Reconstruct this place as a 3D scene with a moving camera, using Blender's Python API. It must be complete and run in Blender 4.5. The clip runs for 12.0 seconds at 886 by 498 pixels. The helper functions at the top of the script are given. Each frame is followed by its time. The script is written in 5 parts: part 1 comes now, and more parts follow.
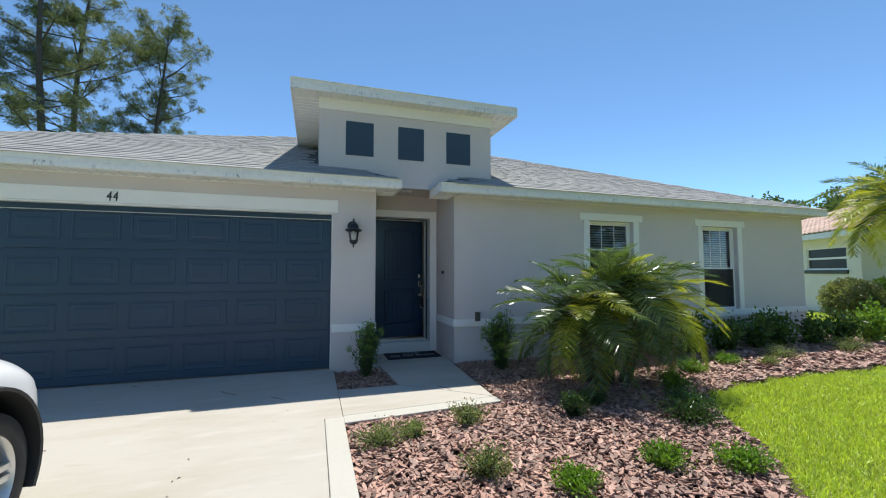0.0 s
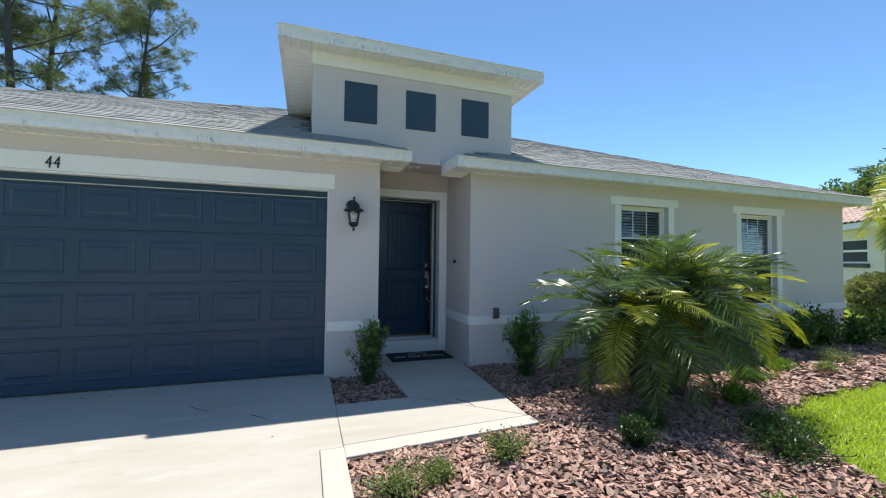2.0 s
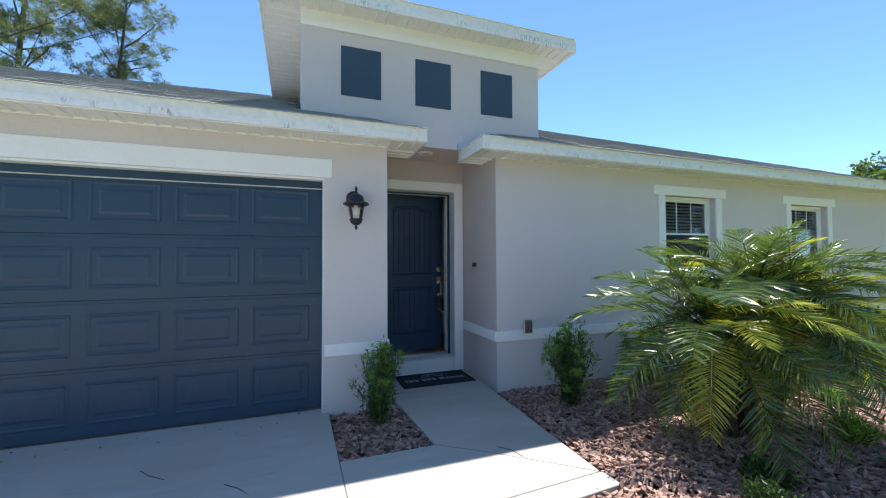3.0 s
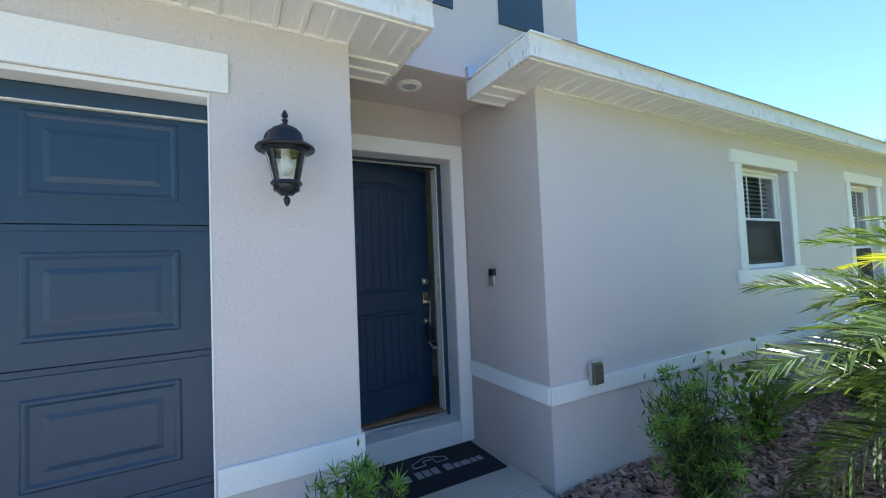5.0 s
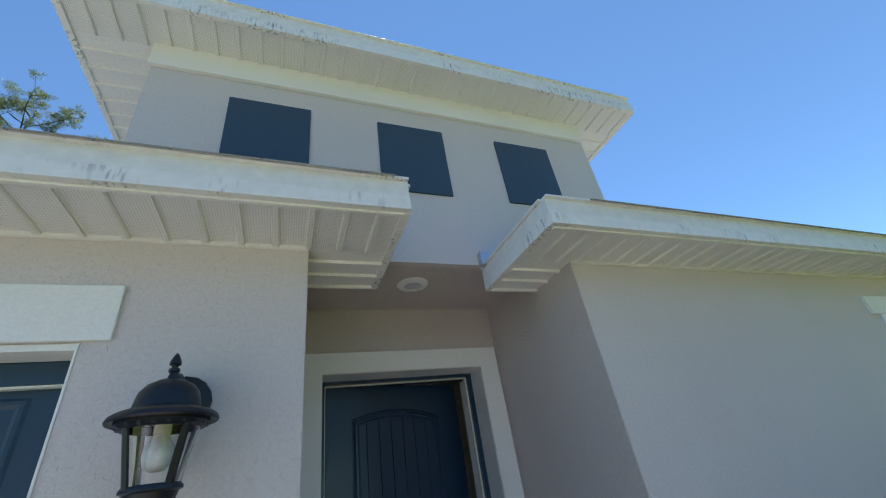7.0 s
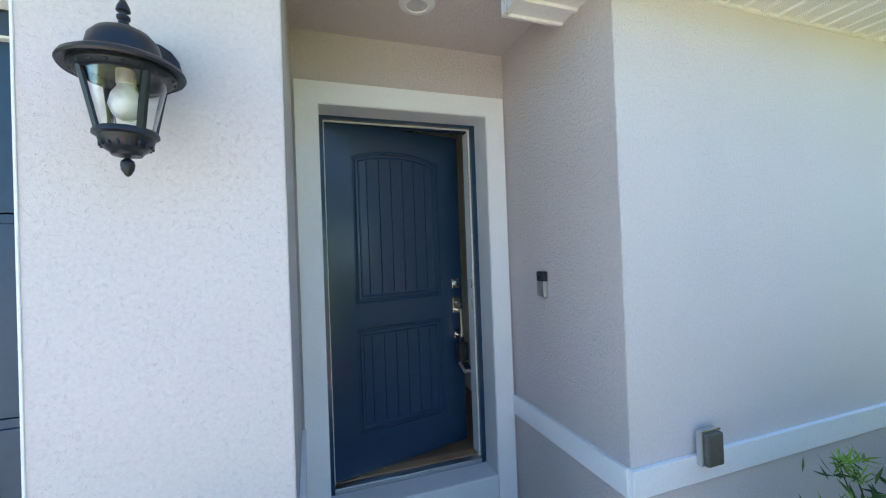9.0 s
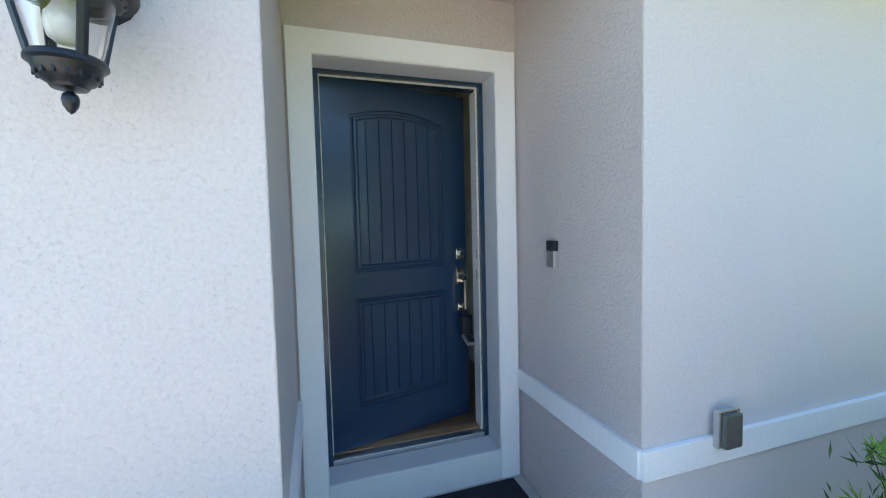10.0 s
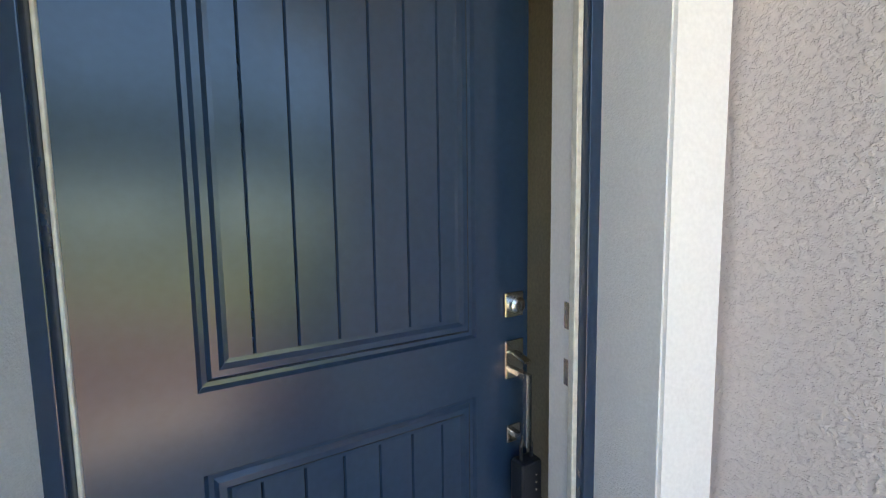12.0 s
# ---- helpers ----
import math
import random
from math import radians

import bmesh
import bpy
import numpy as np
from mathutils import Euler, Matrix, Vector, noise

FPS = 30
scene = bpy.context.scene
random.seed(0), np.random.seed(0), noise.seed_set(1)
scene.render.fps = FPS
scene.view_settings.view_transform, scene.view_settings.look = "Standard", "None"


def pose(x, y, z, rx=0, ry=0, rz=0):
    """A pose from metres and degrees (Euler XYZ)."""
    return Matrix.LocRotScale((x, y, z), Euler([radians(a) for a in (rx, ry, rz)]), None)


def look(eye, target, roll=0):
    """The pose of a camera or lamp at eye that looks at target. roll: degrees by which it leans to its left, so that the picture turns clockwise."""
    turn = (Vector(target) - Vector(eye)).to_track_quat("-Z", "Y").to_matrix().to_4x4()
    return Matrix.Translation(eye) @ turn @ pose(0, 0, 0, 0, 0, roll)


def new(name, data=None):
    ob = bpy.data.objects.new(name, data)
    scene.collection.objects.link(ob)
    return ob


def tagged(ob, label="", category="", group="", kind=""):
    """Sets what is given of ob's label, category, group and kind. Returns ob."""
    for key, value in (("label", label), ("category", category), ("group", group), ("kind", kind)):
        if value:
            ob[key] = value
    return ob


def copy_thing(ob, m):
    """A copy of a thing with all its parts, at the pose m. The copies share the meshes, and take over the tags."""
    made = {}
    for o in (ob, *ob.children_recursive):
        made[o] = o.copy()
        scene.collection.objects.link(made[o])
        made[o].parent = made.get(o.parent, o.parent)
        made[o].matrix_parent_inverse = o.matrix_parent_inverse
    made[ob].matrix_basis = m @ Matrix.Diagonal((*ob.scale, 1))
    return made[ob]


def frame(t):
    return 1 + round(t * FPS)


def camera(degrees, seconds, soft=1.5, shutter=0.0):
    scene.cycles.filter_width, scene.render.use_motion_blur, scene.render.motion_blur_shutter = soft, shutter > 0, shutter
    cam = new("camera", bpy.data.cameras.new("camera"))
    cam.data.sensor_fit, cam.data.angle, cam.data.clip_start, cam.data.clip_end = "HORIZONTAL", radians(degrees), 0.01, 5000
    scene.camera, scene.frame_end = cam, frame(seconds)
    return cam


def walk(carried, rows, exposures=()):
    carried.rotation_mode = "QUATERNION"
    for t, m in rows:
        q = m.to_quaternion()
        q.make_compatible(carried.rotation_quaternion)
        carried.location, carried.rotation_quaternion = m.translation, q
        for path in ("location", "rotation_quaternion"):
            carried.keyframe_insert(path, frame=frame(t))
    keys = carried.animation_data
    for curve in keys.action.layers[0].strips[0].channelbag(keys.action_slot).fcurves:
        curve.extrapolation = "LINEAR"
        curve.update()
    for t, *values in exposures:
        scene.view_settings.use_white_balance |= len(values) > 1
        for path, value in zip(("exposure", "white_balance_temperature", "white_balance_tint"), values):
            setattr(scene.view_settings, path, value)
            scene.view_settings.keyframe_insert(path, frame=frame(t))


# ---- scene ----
cam = camera(96.1, 12.0, soft=1.1)
PATH = [
    (0, (-2.024, -5.721, 1.343), (-1.412, -3.821, 1.458), 0.0),
    (0.5, (-2.104, -5.572, 1.345), (-1.469, -3.68, 1.472), -0.3),
    (1, (-2.062, -5.414, 1.346), (-1.412, -3.527, 1.476), -0.1),
    (1.5, (-1.993, -5.162, 1.368), (-1.347, -3.272, 1.466), 0.6),
    (2, (-2.032, -4.813, 1.355), (-1.382, -2.922, 1.411), 0.7),
    (2.5, (-2.054, -4.373, 1.366), (-1.389, -2.488, 1.413), 0.2),
    (3, (-2.04, -3.844, 1.392), (-1.346, -1.969, 1.45), -0.3),
    (3.2, (-2.041, -3.639, 1.351), (-1.337, -1.769, 1.42), -0.4),
    (5, (-1.745, -1.89, 1.406), (-0.789, -0.135, 1.488), -2.4),
    (5.5, (-1.475, -1.569, 1.516), (-0.528, 0.149, 1.905), -4.1),
    (6, (-1.365, -1.404, 1.642), (-0.516, 0.22, 2.443), -7.5),
    (6.5, (-1.316, -1.374, 1.705), (-0.563, 0.183, 2.709), -9.5),
    (6.7, (-1.291, -1.37, 1.705), (-0.564, 0.187, 2.729), -9.7),
    (8.3, (-1.153, -1.248, 1.575), (-0.49, 0.607, 1.922), -3.9),
    (8.5, (-1.159, -1.235, 1.545), (-0.493, 0.636, 1.782), -3.4),
    (9, (-1.145, -1.228, 1.479), (-0.501, 0.666, 1.497), -2.1),
    (9.5, (-1.134, -1.216, 1.465), (-0.505, 0.68, 1.379), -1.6),
    (10, (-1.088, -1.108, 1.443), (-0.48, 0.794, 1.331), -1.4),
    (10.5, (-0.979, -0.8, 1.454), (-0.389, 1.109, 1.355), -1.0),
    (11, (-0.806, -0.407, 1.420), (-0.289, 1.523, 1.322), 0.4),
    (11.5, (-0.742, 0.003, 1.438), (-0.264, 1.943, 1.345), 1.2),
    (12, (-0.670, 0.375, 1.502), (-0.097, 2.283, 1.326), -0.8),
]
EXPOSURES = [(0.0, 0.62, 6550, 6), (1.0, 0.64, 6550, 6), (2.0, 0.76, 6500, 7), (2.5, 0.94, 6450, 8), (3.2, 1.22, 6400, 10), (5.0, 1.60, 6300, 10), (5.5, 1.56, 6350, 10),
             (6.0, 1.16, 6350, 8), (6.5, 0.85, 6350, 7), (6.7, 0.85, 6350, 7), (8.3, 1.66, 6400, 9), (9.0, 2.22, 6600, 9), (9.5, 2.32, 6650, 8), (10.0, 2.34, 6700, 8),
             (10.5, 2.40, 6800, 8), (11.0, 2.68, 7500, 12), (11.5, 3.06, 8100, 13), (12.0, 3.2, 8400, 13)]
walk(cam, [(t, look(eye, target, roll)) for t, eye, target, roll in PATH], EXPOSURES)


# ---- light ----
world = bpy.data.worlds.new("sky")
scene.world = world
world.use_nodes = True
wn = world.node_tree
sky = wn.nodes.new("ShaderNodeTexSky")
sky.sky_type, sky.sun_disc = "NISHITA", False
SUN = Vector((0.185, 0.322, 1.0)).normalized()
sky.sun_elevation = math.asin(SUN.z)
sky.sun_rotation = math.atan2(SUN.x, SUN.y)
sky.altitude = 1200
sky.air_density, sky.dust_density, sky.ozone_density = 0.62, 0.0, 1.6
wn.nodes["Background"].inputs[1].default_value = 0.155
clear = wn.nodes.new("ShaderNodeMix")
clear.data_type, clear.blend_type = "RGBA", "MULTIPLY"
clear.inputs["Factor"].default_value, clear.inputs["B"].default_value = 1.0, (0.83, 1.0, 1.04, 1)
wn.links.new(sky.outputs[0], clear.inputs["A"])
wn.links.new(clear.outputs["Result"], wn.nodes["Background"].inputs[0])
sun = new("sun", bpy.data.lights.new("sun", "SUN"))
sun.data.energy, sun.data.angle, sun.data.color = 3.8, radians(0.53), (1.0, 0.95, 0.88)
sun.matrix_world = look((0, 0, 30), Vector((0, 0, 30)) - SUN)


# ---- materials ----
def material(name, base, rough=0.6, metal=0.0, var=0.12, scale=3.0, fine=60.0, bump=0.0, bscale=80.0, spec=0.5, per=0.0, second=None, smooth_bump=True):
    """A painted or natural surface with variation at two scales; per: variation from piece to piece."""
    m = bpy.data.materials.new(name)
    m.use_nodes = True
    t = m.node_tree
    n, l = t.nodes, t.links
    b = n["Principled BSDF"]
    b.inputs["Roughness"].default_value, b.inputs["Metallic"].default_value = rough, metal
    b.inputs["Specular IOR Level"].default_value = spec
    co = n.new("ShaderNodeTexCoord")
    big, small = n.new("ShaderNodeTexNoise"), n.new("ShaderNodeTexNoise")
    for node, s in ((big, scale), (small, fine)):
        node.inputs["Scale"].default_value, node.inputs["Detail"].default_value = s, 4.0
        l.new(co.outputs["Object"], node.inputs["Vector"])
    mix = n.new("ShaderNodeMix")
    mix.data_type, mix.blend_type = "RGBA", "MIX"
    second = second or tuple(c * 0.55 for c in base)
    mix.inputs["A"].default_value, mix.inputs["B"].default_value = (*base, 1), (*second, 1)
    ramp = n.new("ShaderNodeMapRange")
    ramp.inputs["From Min"].default_value, ramp.inputs["From Max"].default_value = 0.35, 0.75
    ramp.inputs["To Max"].default_value = var * 2
    l.new(big.outputs["Fac"], ramp.inputs["Value"])
    l.new(ramp.outputs["Result"], mix.inputs["Factor"])
    hsv = n.new("ShaderNodeHueSaturation")
    l.new(mix.outputs["Result"], hsv.inputs["Color"])
    val = n.new("ShaderNodeMapRange")
    val.inputs["From Min"].default_value, val.inputs["From Max"].default_value = 0.3, 0.7
    val.inputs["To Min"].default_value, val.inputs["To Max"].default_value = 1 - var, 1 + var
    l.new(small.outputs["Fac"], val.inputs["Value"])
    last = val.outputs["Result"]
    if per:
        geo, ob = n.new("ShaderNodeNewGeometry"), n.new("ShaderNodeObjectInfo")
        add, fr, pm, mul = (n.new("ShaderNodeMath") for _ in range(4))
        add.operation, fr.operation, mul.operation, pm.operation = "ADD", "FRACT", "MULTIPLY", "MULTIPLY_ADD"
        l.new(geo.outputs["Random Per Island"], add.inputs[0])
        l.new(ob.outputs["Random"], add.inputs[1])
        l.new(add.outputs[0], fr.inputs[0])
        l.new(fr.outputs[0], pm.inputs[0])
        pm.inputs[1].default_value, pm.inputs[2].default_value = 2 * per, 1 - per
        l.new(pm.outputs[0], mul.inputs[0])
        l.new(last, mul.inputs[1])
        last = mul.outputs[0]
    l.new(last, hsv.inputs["Value"])
    l.new(hsv.outputs["Color"], b.inputs["Base Color"])
    rr = n.new("ShaderNodeMapRange")
    rr.inputs["To Min"].default_value, rr.inputs["To Max"].default_value = max(0.02, rough * 0.85), min(1, rough * 1.15)
    l.new(big.outputs["Fac"], rr.inputs["Value"])
    l.new(rr.outputs["Result"], b.inputs["Roughness"])
    if bump:
        bt = n.new("ShaderNodeTexNoise")
        bt.inputs["Scale"].default_value, bt.inputs["Detail"].default_value = bscale, 3.0
        l.new(co.outputs["Object"], bt.inputs["Vector"])
        bu = n.new("ShaderNodeBump")
        bu.inputs["Distance"].default_value, bu.inputs["Strength"].default_value = bump, 1.0
        l.new(bt.outputs["Fac"], bu.inputs["Height"])
        l.new(bu.outputs["Normal"], b.inputs["Normal"])
    return m


def stucco(name, base, lo, hi, size, deep, grain, rough=0.55):
    """Knocked-down stucco: flattened plateaus with crisp edges, which end between lo and hi of the noise, and raised grains on them."""
    m = material(name, base, rough, 0, 0.05, 1.3, 90)
    n, l = m.node_tree.nodes, m.node_tree.links
    co = n.new("ShaderNodeTexCoord")
    blob, crumb, grit = (n.new("ShaderNodeTexNoise") for _ in range(3))
    blob.inputs["Scale"].default_value, blob.inputs["Detail"].default_value, blob.inputs["Roughness"].default_value = size, 3.0, 0.55
    blob.inputs["Distortion"].default_value = 0.15
    crumb.inputs["Scale"].default_value, crumb.inputs["Detail"].default_value, crumb.inputs["Distortion"].default_value = size * 2.3, 2.0, 0.0
    grit.inputs["Scale"].default_value, grit.inputs["Detail"].default_value = 300, 2.0
    cut, top = n.new("ShaderNodeMapRange"), n.new("ShaderNodeMapRange")
    for node, f0, f1 in ((cut, lo, hi), (top, 0.54, 0.66)):
        node.interpolation_type = "SMOOTHSTEP"
        node.inputs["From Min"].default_value, node.inputs["From Max"].default_value = f0, f1
    add, add2 = n.new("ShaderNodeMath"), n.new("ShaderNodeMath")
    add.operation, add2.operation = "MULTIPLY_ADD", "MULTIPLY_ADD"
    add.inputs[1].default_value, add2.inputs[1].default_value = 0.14, grain
    bu = n.new("ShaderNodeBump")
    bu.inputs["Distance"].default_value, bu.inputs["Strength"].default_value = deep, 1.0
    for node in (blob, crumb, grit):
        l.new(co.outputs["Object"], node.inputs["Vector"])
    l.new(blob.outputs["Fac"], cut.inputs["Value"])
    l.new(crumb.outputs["Fac"], top.inputs["Value"])
    l.new(grit.outputs["Fac"], add.inputs[0])
    l.new(cut.outputs["Result"], add.inputs[2])
    l.new(top.outputs["Result"], add2.inputs[0])
    l.new(add.outputs[0], add2.inputs[2])
    l.new(add2.outputs[0], bu.inputs["Height"])
    l.new(bu.outputs["Normal"], n["Principled BSDF"].inputs["Normal"])
    return m


def perforated(name, base):
    """White vinyl with rows of small punched holes."""
    m = material(name, base, 0.45, 0, 0.05, 2.0, 40)
    n, l = m.node_tree.nodes, m.node_tree.links
    co, fr, sub, ln = n.new("ShaderNodeTexCoord"), n.new("ShaderNodeVectorMath"), n.new("ShaderNodeVectorMath"), n.new("ShaderNodeVectorMath")
    sc, flat = n.new("ShaderNodeVectorMath"), n.new("ShaderNodeVectorMath")
    sc.operation, fr.operation, sub.operation, ln.operation, flat.operation = "SCALE", "FRACTION", "SUBTRACT", "LENGTH", "MULTIPLY"
    sc.inputs["Scale"].default_value = 120.0
    sub.inputs[1].default_value, flat.inputs[1].default_value = (0.5, 0.5, 0.0), (1, 1, 0)
    dot = n.new("ShaderNodeMapRange")
    dot.inputs["From Min"].default_value, dot.inputs["From Max"].default_value = 0.16, 0.28
    bu = n.new("ShaderNodeBump")
    bu.inputs["Distance"].default_value = 0.0015
    l.new(co.outputs["Object"], sc.inputs[0])
    l.new(sc.outputs[0], flat.inputs[0])
    l.new(flat.outputs[0], fr.inputs[0])
    l.new(fr.outputs[0], sub.inputs[0])
    l.new(sub.outputs[0], ln.inputs[0])
    l.new(ln.outputs["Value"], dot.inputs["Value"])
    l.new(dot.outputs["Result"], bu.inputs["Height"])
    b = n["Principled BSDF"]
    l.new(bu.outputs["Normal"], b.inputs["Normal"])
    mix = n.new("ShaderNodeMix")
    mix.data_type = "RGBA"
    mix.inputs["A"].default_value = (base[0] * 0.72, base[1] * 0.72, base[2] * 0.72, 1)
    mix.inputs["B"].default_value = (*base, 1)
    l.new(dot.outputs["Result"], mix.inputs["Factor"])
    l.new(mix.outputs["Result"], b.inputs["Base Color"])
    return m


def streaked(name, base):
    """White coated aluminium with short dark run-off streaks gathered in patches."""
    m = material(name, base, 0.4, 0, 0.05, 2.2, 25, 0.0003, 30, second=(0.66, 0.66, 0.63))
    n, l = m.node_tree.nodes, m.node_tree.links
    co, mp = n.new("ShaderNodeTexCoord"), n.new("ShaderNodeMapping")
    mp.inputs["Scale"].default_value = (70, 70, 14)
    run, patch = n.new("ShaderNodeTexNoise"), n.new("ShaderNodeTexNoise")
    run.inputs["Scale"].default_value, run.inputs["Detail"].default_value = 1.0, 3.0
    patch.inputs["Scale"].default_value, patch.inputs["Detail"].default_value = 3.2, 3.0
    a, b, mul, mix = n.new("ShaderNodeMapRange"), n.new("ShaderNodeMapRange"), n.new("ShaderNodeMath"), n.new("ShaderNodeMix")
    a.inputs["From Min"].default_value, a.inputs["From Max"].default_value = 0.50, 0.68
    b.inputs["From Min"].default_value, b.inputs["From Max"].default_value = 0.50, 0.62
    mul.operation, mix.data_type = "MULTIPLY", "RGBA"
    p = n["Principled BSDF"]
    src = p.inputs["Base Color"].links[0].from_socket
    l.new(co.outputs["Object"], mp.inputs["Vector"])
    l.new(mp.outputs[0], run.inputs["Vector"])
    l.new(co.outputs["Object"], patch.inputs["Vector"])
    l.new(run.outputs["Fac"], a.inputs["Value"])
    l.new(patch.outputs["Fac"], b.inputs["Value"])
    l.new(a.outputs["Result"], mul.inputs[0])
    l.new(b.outputs["Result"], mul.inputs[1])
    l.new(mul.outputs[0], mix.inputs["Factor"])
    l.new(src, mix.inputs["A"])
    mix.inputs["B"].default_value = (0.26, 0.265, 0.27, 1)
    l.new(mix.outputs["Result"], p.inputs["Base Color"])
    return m


def concrete(name, base):
    """Broomed concrete with long tan stains and pale worn patches."""
    m = material(name, base, 0.85, 0, 0.12, 0.7, 180, 0.0012, 240, second=tuple(c * 0.8 for c in base))
    n, l = m.node_tree.nodes, m.node_tree.links
    co, mp = n.new("ShaderNodeTexCoord"), n.new("ShaderNodeMapping")
    mp.inputs["Scale"].default_value, mp.inputs["Rotation"].default_value = (0.45, 1.5, 1.0), (0, 0, 0.25)
    l.new(co.outputs["Object"], mp.inputs["Vector"])
    p = n["Principled BSDF"]
    src = p.inputs["Base Color"].links[0].from_socket
    for scale, lo, hi, most, colour in ((1.3, 0.46, 0.72, 0.6, (0.36, 0.315, 0.235)), (3.4, 0.56, 0.74, 0.6, (0.56, 0.54, 0.50)), (9.0, 0.60, 0.75, 0.5, (0.33, 0.29, 0.225))):
        tex, rng_, mix = n.new("ShaderNodeTexNoise"), n.new("ShaderNodeMapRange"), n.new("ShaderNodeMix")
        tex.inputs["Scale"].default_value, tex.inputs["Detail"].default_value, tex.inputs["Roughness"].default_value = scale, 6.0, 0.6
        rng_.inputs["From Min"].default_value, rng_.inputs["From Max"].default_value, rng_.inputs["To Max"].default_value = lo, hi, most
        mix.data_type = "RGBA"
        mix.inputs["B"].default_value = (*colour, 1)
        l.new(mp.outputs[0], tex.inputs["Vector"])
        l.new(tex.outputs["Fac"], rng_.inputs["Value"])
        l.new(rng_.outputs["Result"], mix.inputs["Factor"])
        l.new(src, mix.inputs["A"])
        src = mix.outputs["Result"]
    l.new(src, p.inputs["Base Color"])
    return m


def glass(name, tint=(1, 1, 1), rough=0.0):
    m = bpy.data.materials.new(name)
    m.use_nodes = True
    b = m.node_tree.nodes["Principled BSDF"]
    b.inputs["Base Color"].default_value, b.inputs["Roughness"].default_value = (*tint, 1), rough
    b.inputs["Transmission Weight"].default_value, b.inputs["IOR"].default_value = 1.0, 1.45
    return m


def leafy(name, a, b2, rough=0.4, per=0.35):
    """Leaf tissue: a green that varies from leaf to leaf, with some light passing through."""
    m = material(name, a, rough, 0, 0.15, 4, 30, per=per, second=b2)
    n, l = m.node_tree.nodes, m.node_tree.links
    out, b = n["Material Output"], n["Principled BSDF"]
    tr, ad = n.new("ShaderNodeBsdfTranslucent"), n.new("ShaderNodeMixShader")
    ad.inputs[0].default_value = 0.35
    src = b.inputs["Base Color"].links[0].from_socket
    br = n.new("ShaderNodeMix")
    br.data_type, br.blend_type = "RGBA", "MULTIPLY"
    br.inputs["Factor"].default_value = 1.0
    br.inputs["B"].default_value = (1.9, 1.9, 0.9, 1)
    l.new(src, br.inputs["A"])
    l.new(br.outputs["Result"], tr.inputs["Color"])
    l.new(b.outputs[0], ad.inputs[1])
    l.new(tr.outputs[0], ad.inputs[2])
    l.new(ad.outputs[0], out.inputs["Surface"])
    return m


M_WALL = stucco("stucco_greige", (0.66, 0.603, 0.588), 0.32, 0.45, 58, 0.0012, 0.4)
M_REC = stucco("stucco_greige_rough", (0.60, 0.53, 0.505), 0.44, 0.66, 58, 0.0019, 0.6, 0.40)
M_TRIM = material("white_trim_paint", (0.86, 0.85, 0.825), 0.5, 0, 0.04, 2.5, 120, 0.0006, 120)
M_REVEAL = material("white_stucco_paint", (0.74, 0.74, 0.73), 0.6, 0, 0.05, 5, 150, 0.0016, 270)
M_METAL = material("white_aluminium_trim", (0.80, 0.80, 0.77), 0.4, 0, 0.06, 2.2, 25, 0.0003, 30, second=(0.60, 0.59, 0.555))
M_RUN = streaked("streaked_white_aluminium", (0.83, 0.83, 0.81))
M_SOFFIT = perforated("vented_white_vinyl", (0.86, 0.855, 0.83))
M_VINYL = material("plain_white_vinyl", (0.86, 0.855, 0.83), 0.45, 0, 0.05, 2, 60)
M_NAVY = material("navy_satin_paint", (0.014, 0.038, 0.080), 0.23, 0, 0.06, 2, 60, 0.0002, 40, spec=0.7)
M_GARAGE = material("slate_blue_paint", (0.020, 0.052, 0.094), 0.40, 0, 0.08, 1.2, 40, 0.0002, 120, spec=0.5)
M_SCREEN = material("dark_blue_shutter_panel", (0.036, 0.068, 0.105), 0.45, 0, 0.08, 2, 60)
M_CONC = concrete("pale_broomed_concrete", (0.48, 0.445, 0.39))
M_CONC2 = material("fresh_concrete_edging", (0.50, 0.475, 0.42), 0.85, 0, 0.08, 1.6, 200, 0.001, 260, second=(0.46, 0.43, 0.38))
M_JOINT = material("joint_filler", (0.16, 0.15, 0.14), 0.9)
M_SOIL = material("dark_bed_soil", (0.085, 0.052, 0.040), 0.95, 0, 0.3, 6, 70, 0.012, 45)
M_BARK = material("bark_chip", (0.38, 0.225, 0.172), 0.6, 0, 0.24, 9, 120, 0.0015, 130, per=0.62, second=(0.15, 0.085, 0.064))
M_GROUND = material("lawn_soil", (0.205, 0.25, 0.058), 0.95, 0, 0.25, 0.8, 30, 0.01, 40, second=(0.17, 0.21, 0.05))
M_ROAD = material("asphalt", (0.055, 0.054, 0.052), 0.9, 0, 0.15, 0.6, 150, 0.003, 150)
M_SHINGLE = material("grey_asphalt_shingle", (0.31, 0.31, 0.30), 0.9, 0, 0.16, 3, 240, 0.0015, 300, per=0.12)
M_DECK = material("roof_underlay", (0.08, 0.08, 0.082), 0.95)
M_BLACK = material("black_powder_coat", (0.011, 0.013, 0.019), 0.38, 0, 0.1, 12, 160, 0.0003, 300)
M_CHROME = material("satin_nickel", (0.62, 0.60, 0.56), 0.22, 1.0, 0.05, 20, 200)
M_STEEL = material("brushed_silver", (0.58, 0.58, 0.58), 0.3, 0.9, 0.04, 20, 200)
M_RUBBER = material("black_rubber", (0.018, 0.018, 0.02), 0.7, 0, 0.15, 14, 120, 0.001, 180)
M_GLASS = glass("clear_glass")
M_PANE = glass("window_glass", (0.80, 0.84, 0.86))
M_ROOM = material("dim_room_paint", (0.50, 0.43, 0.37), 0.8)
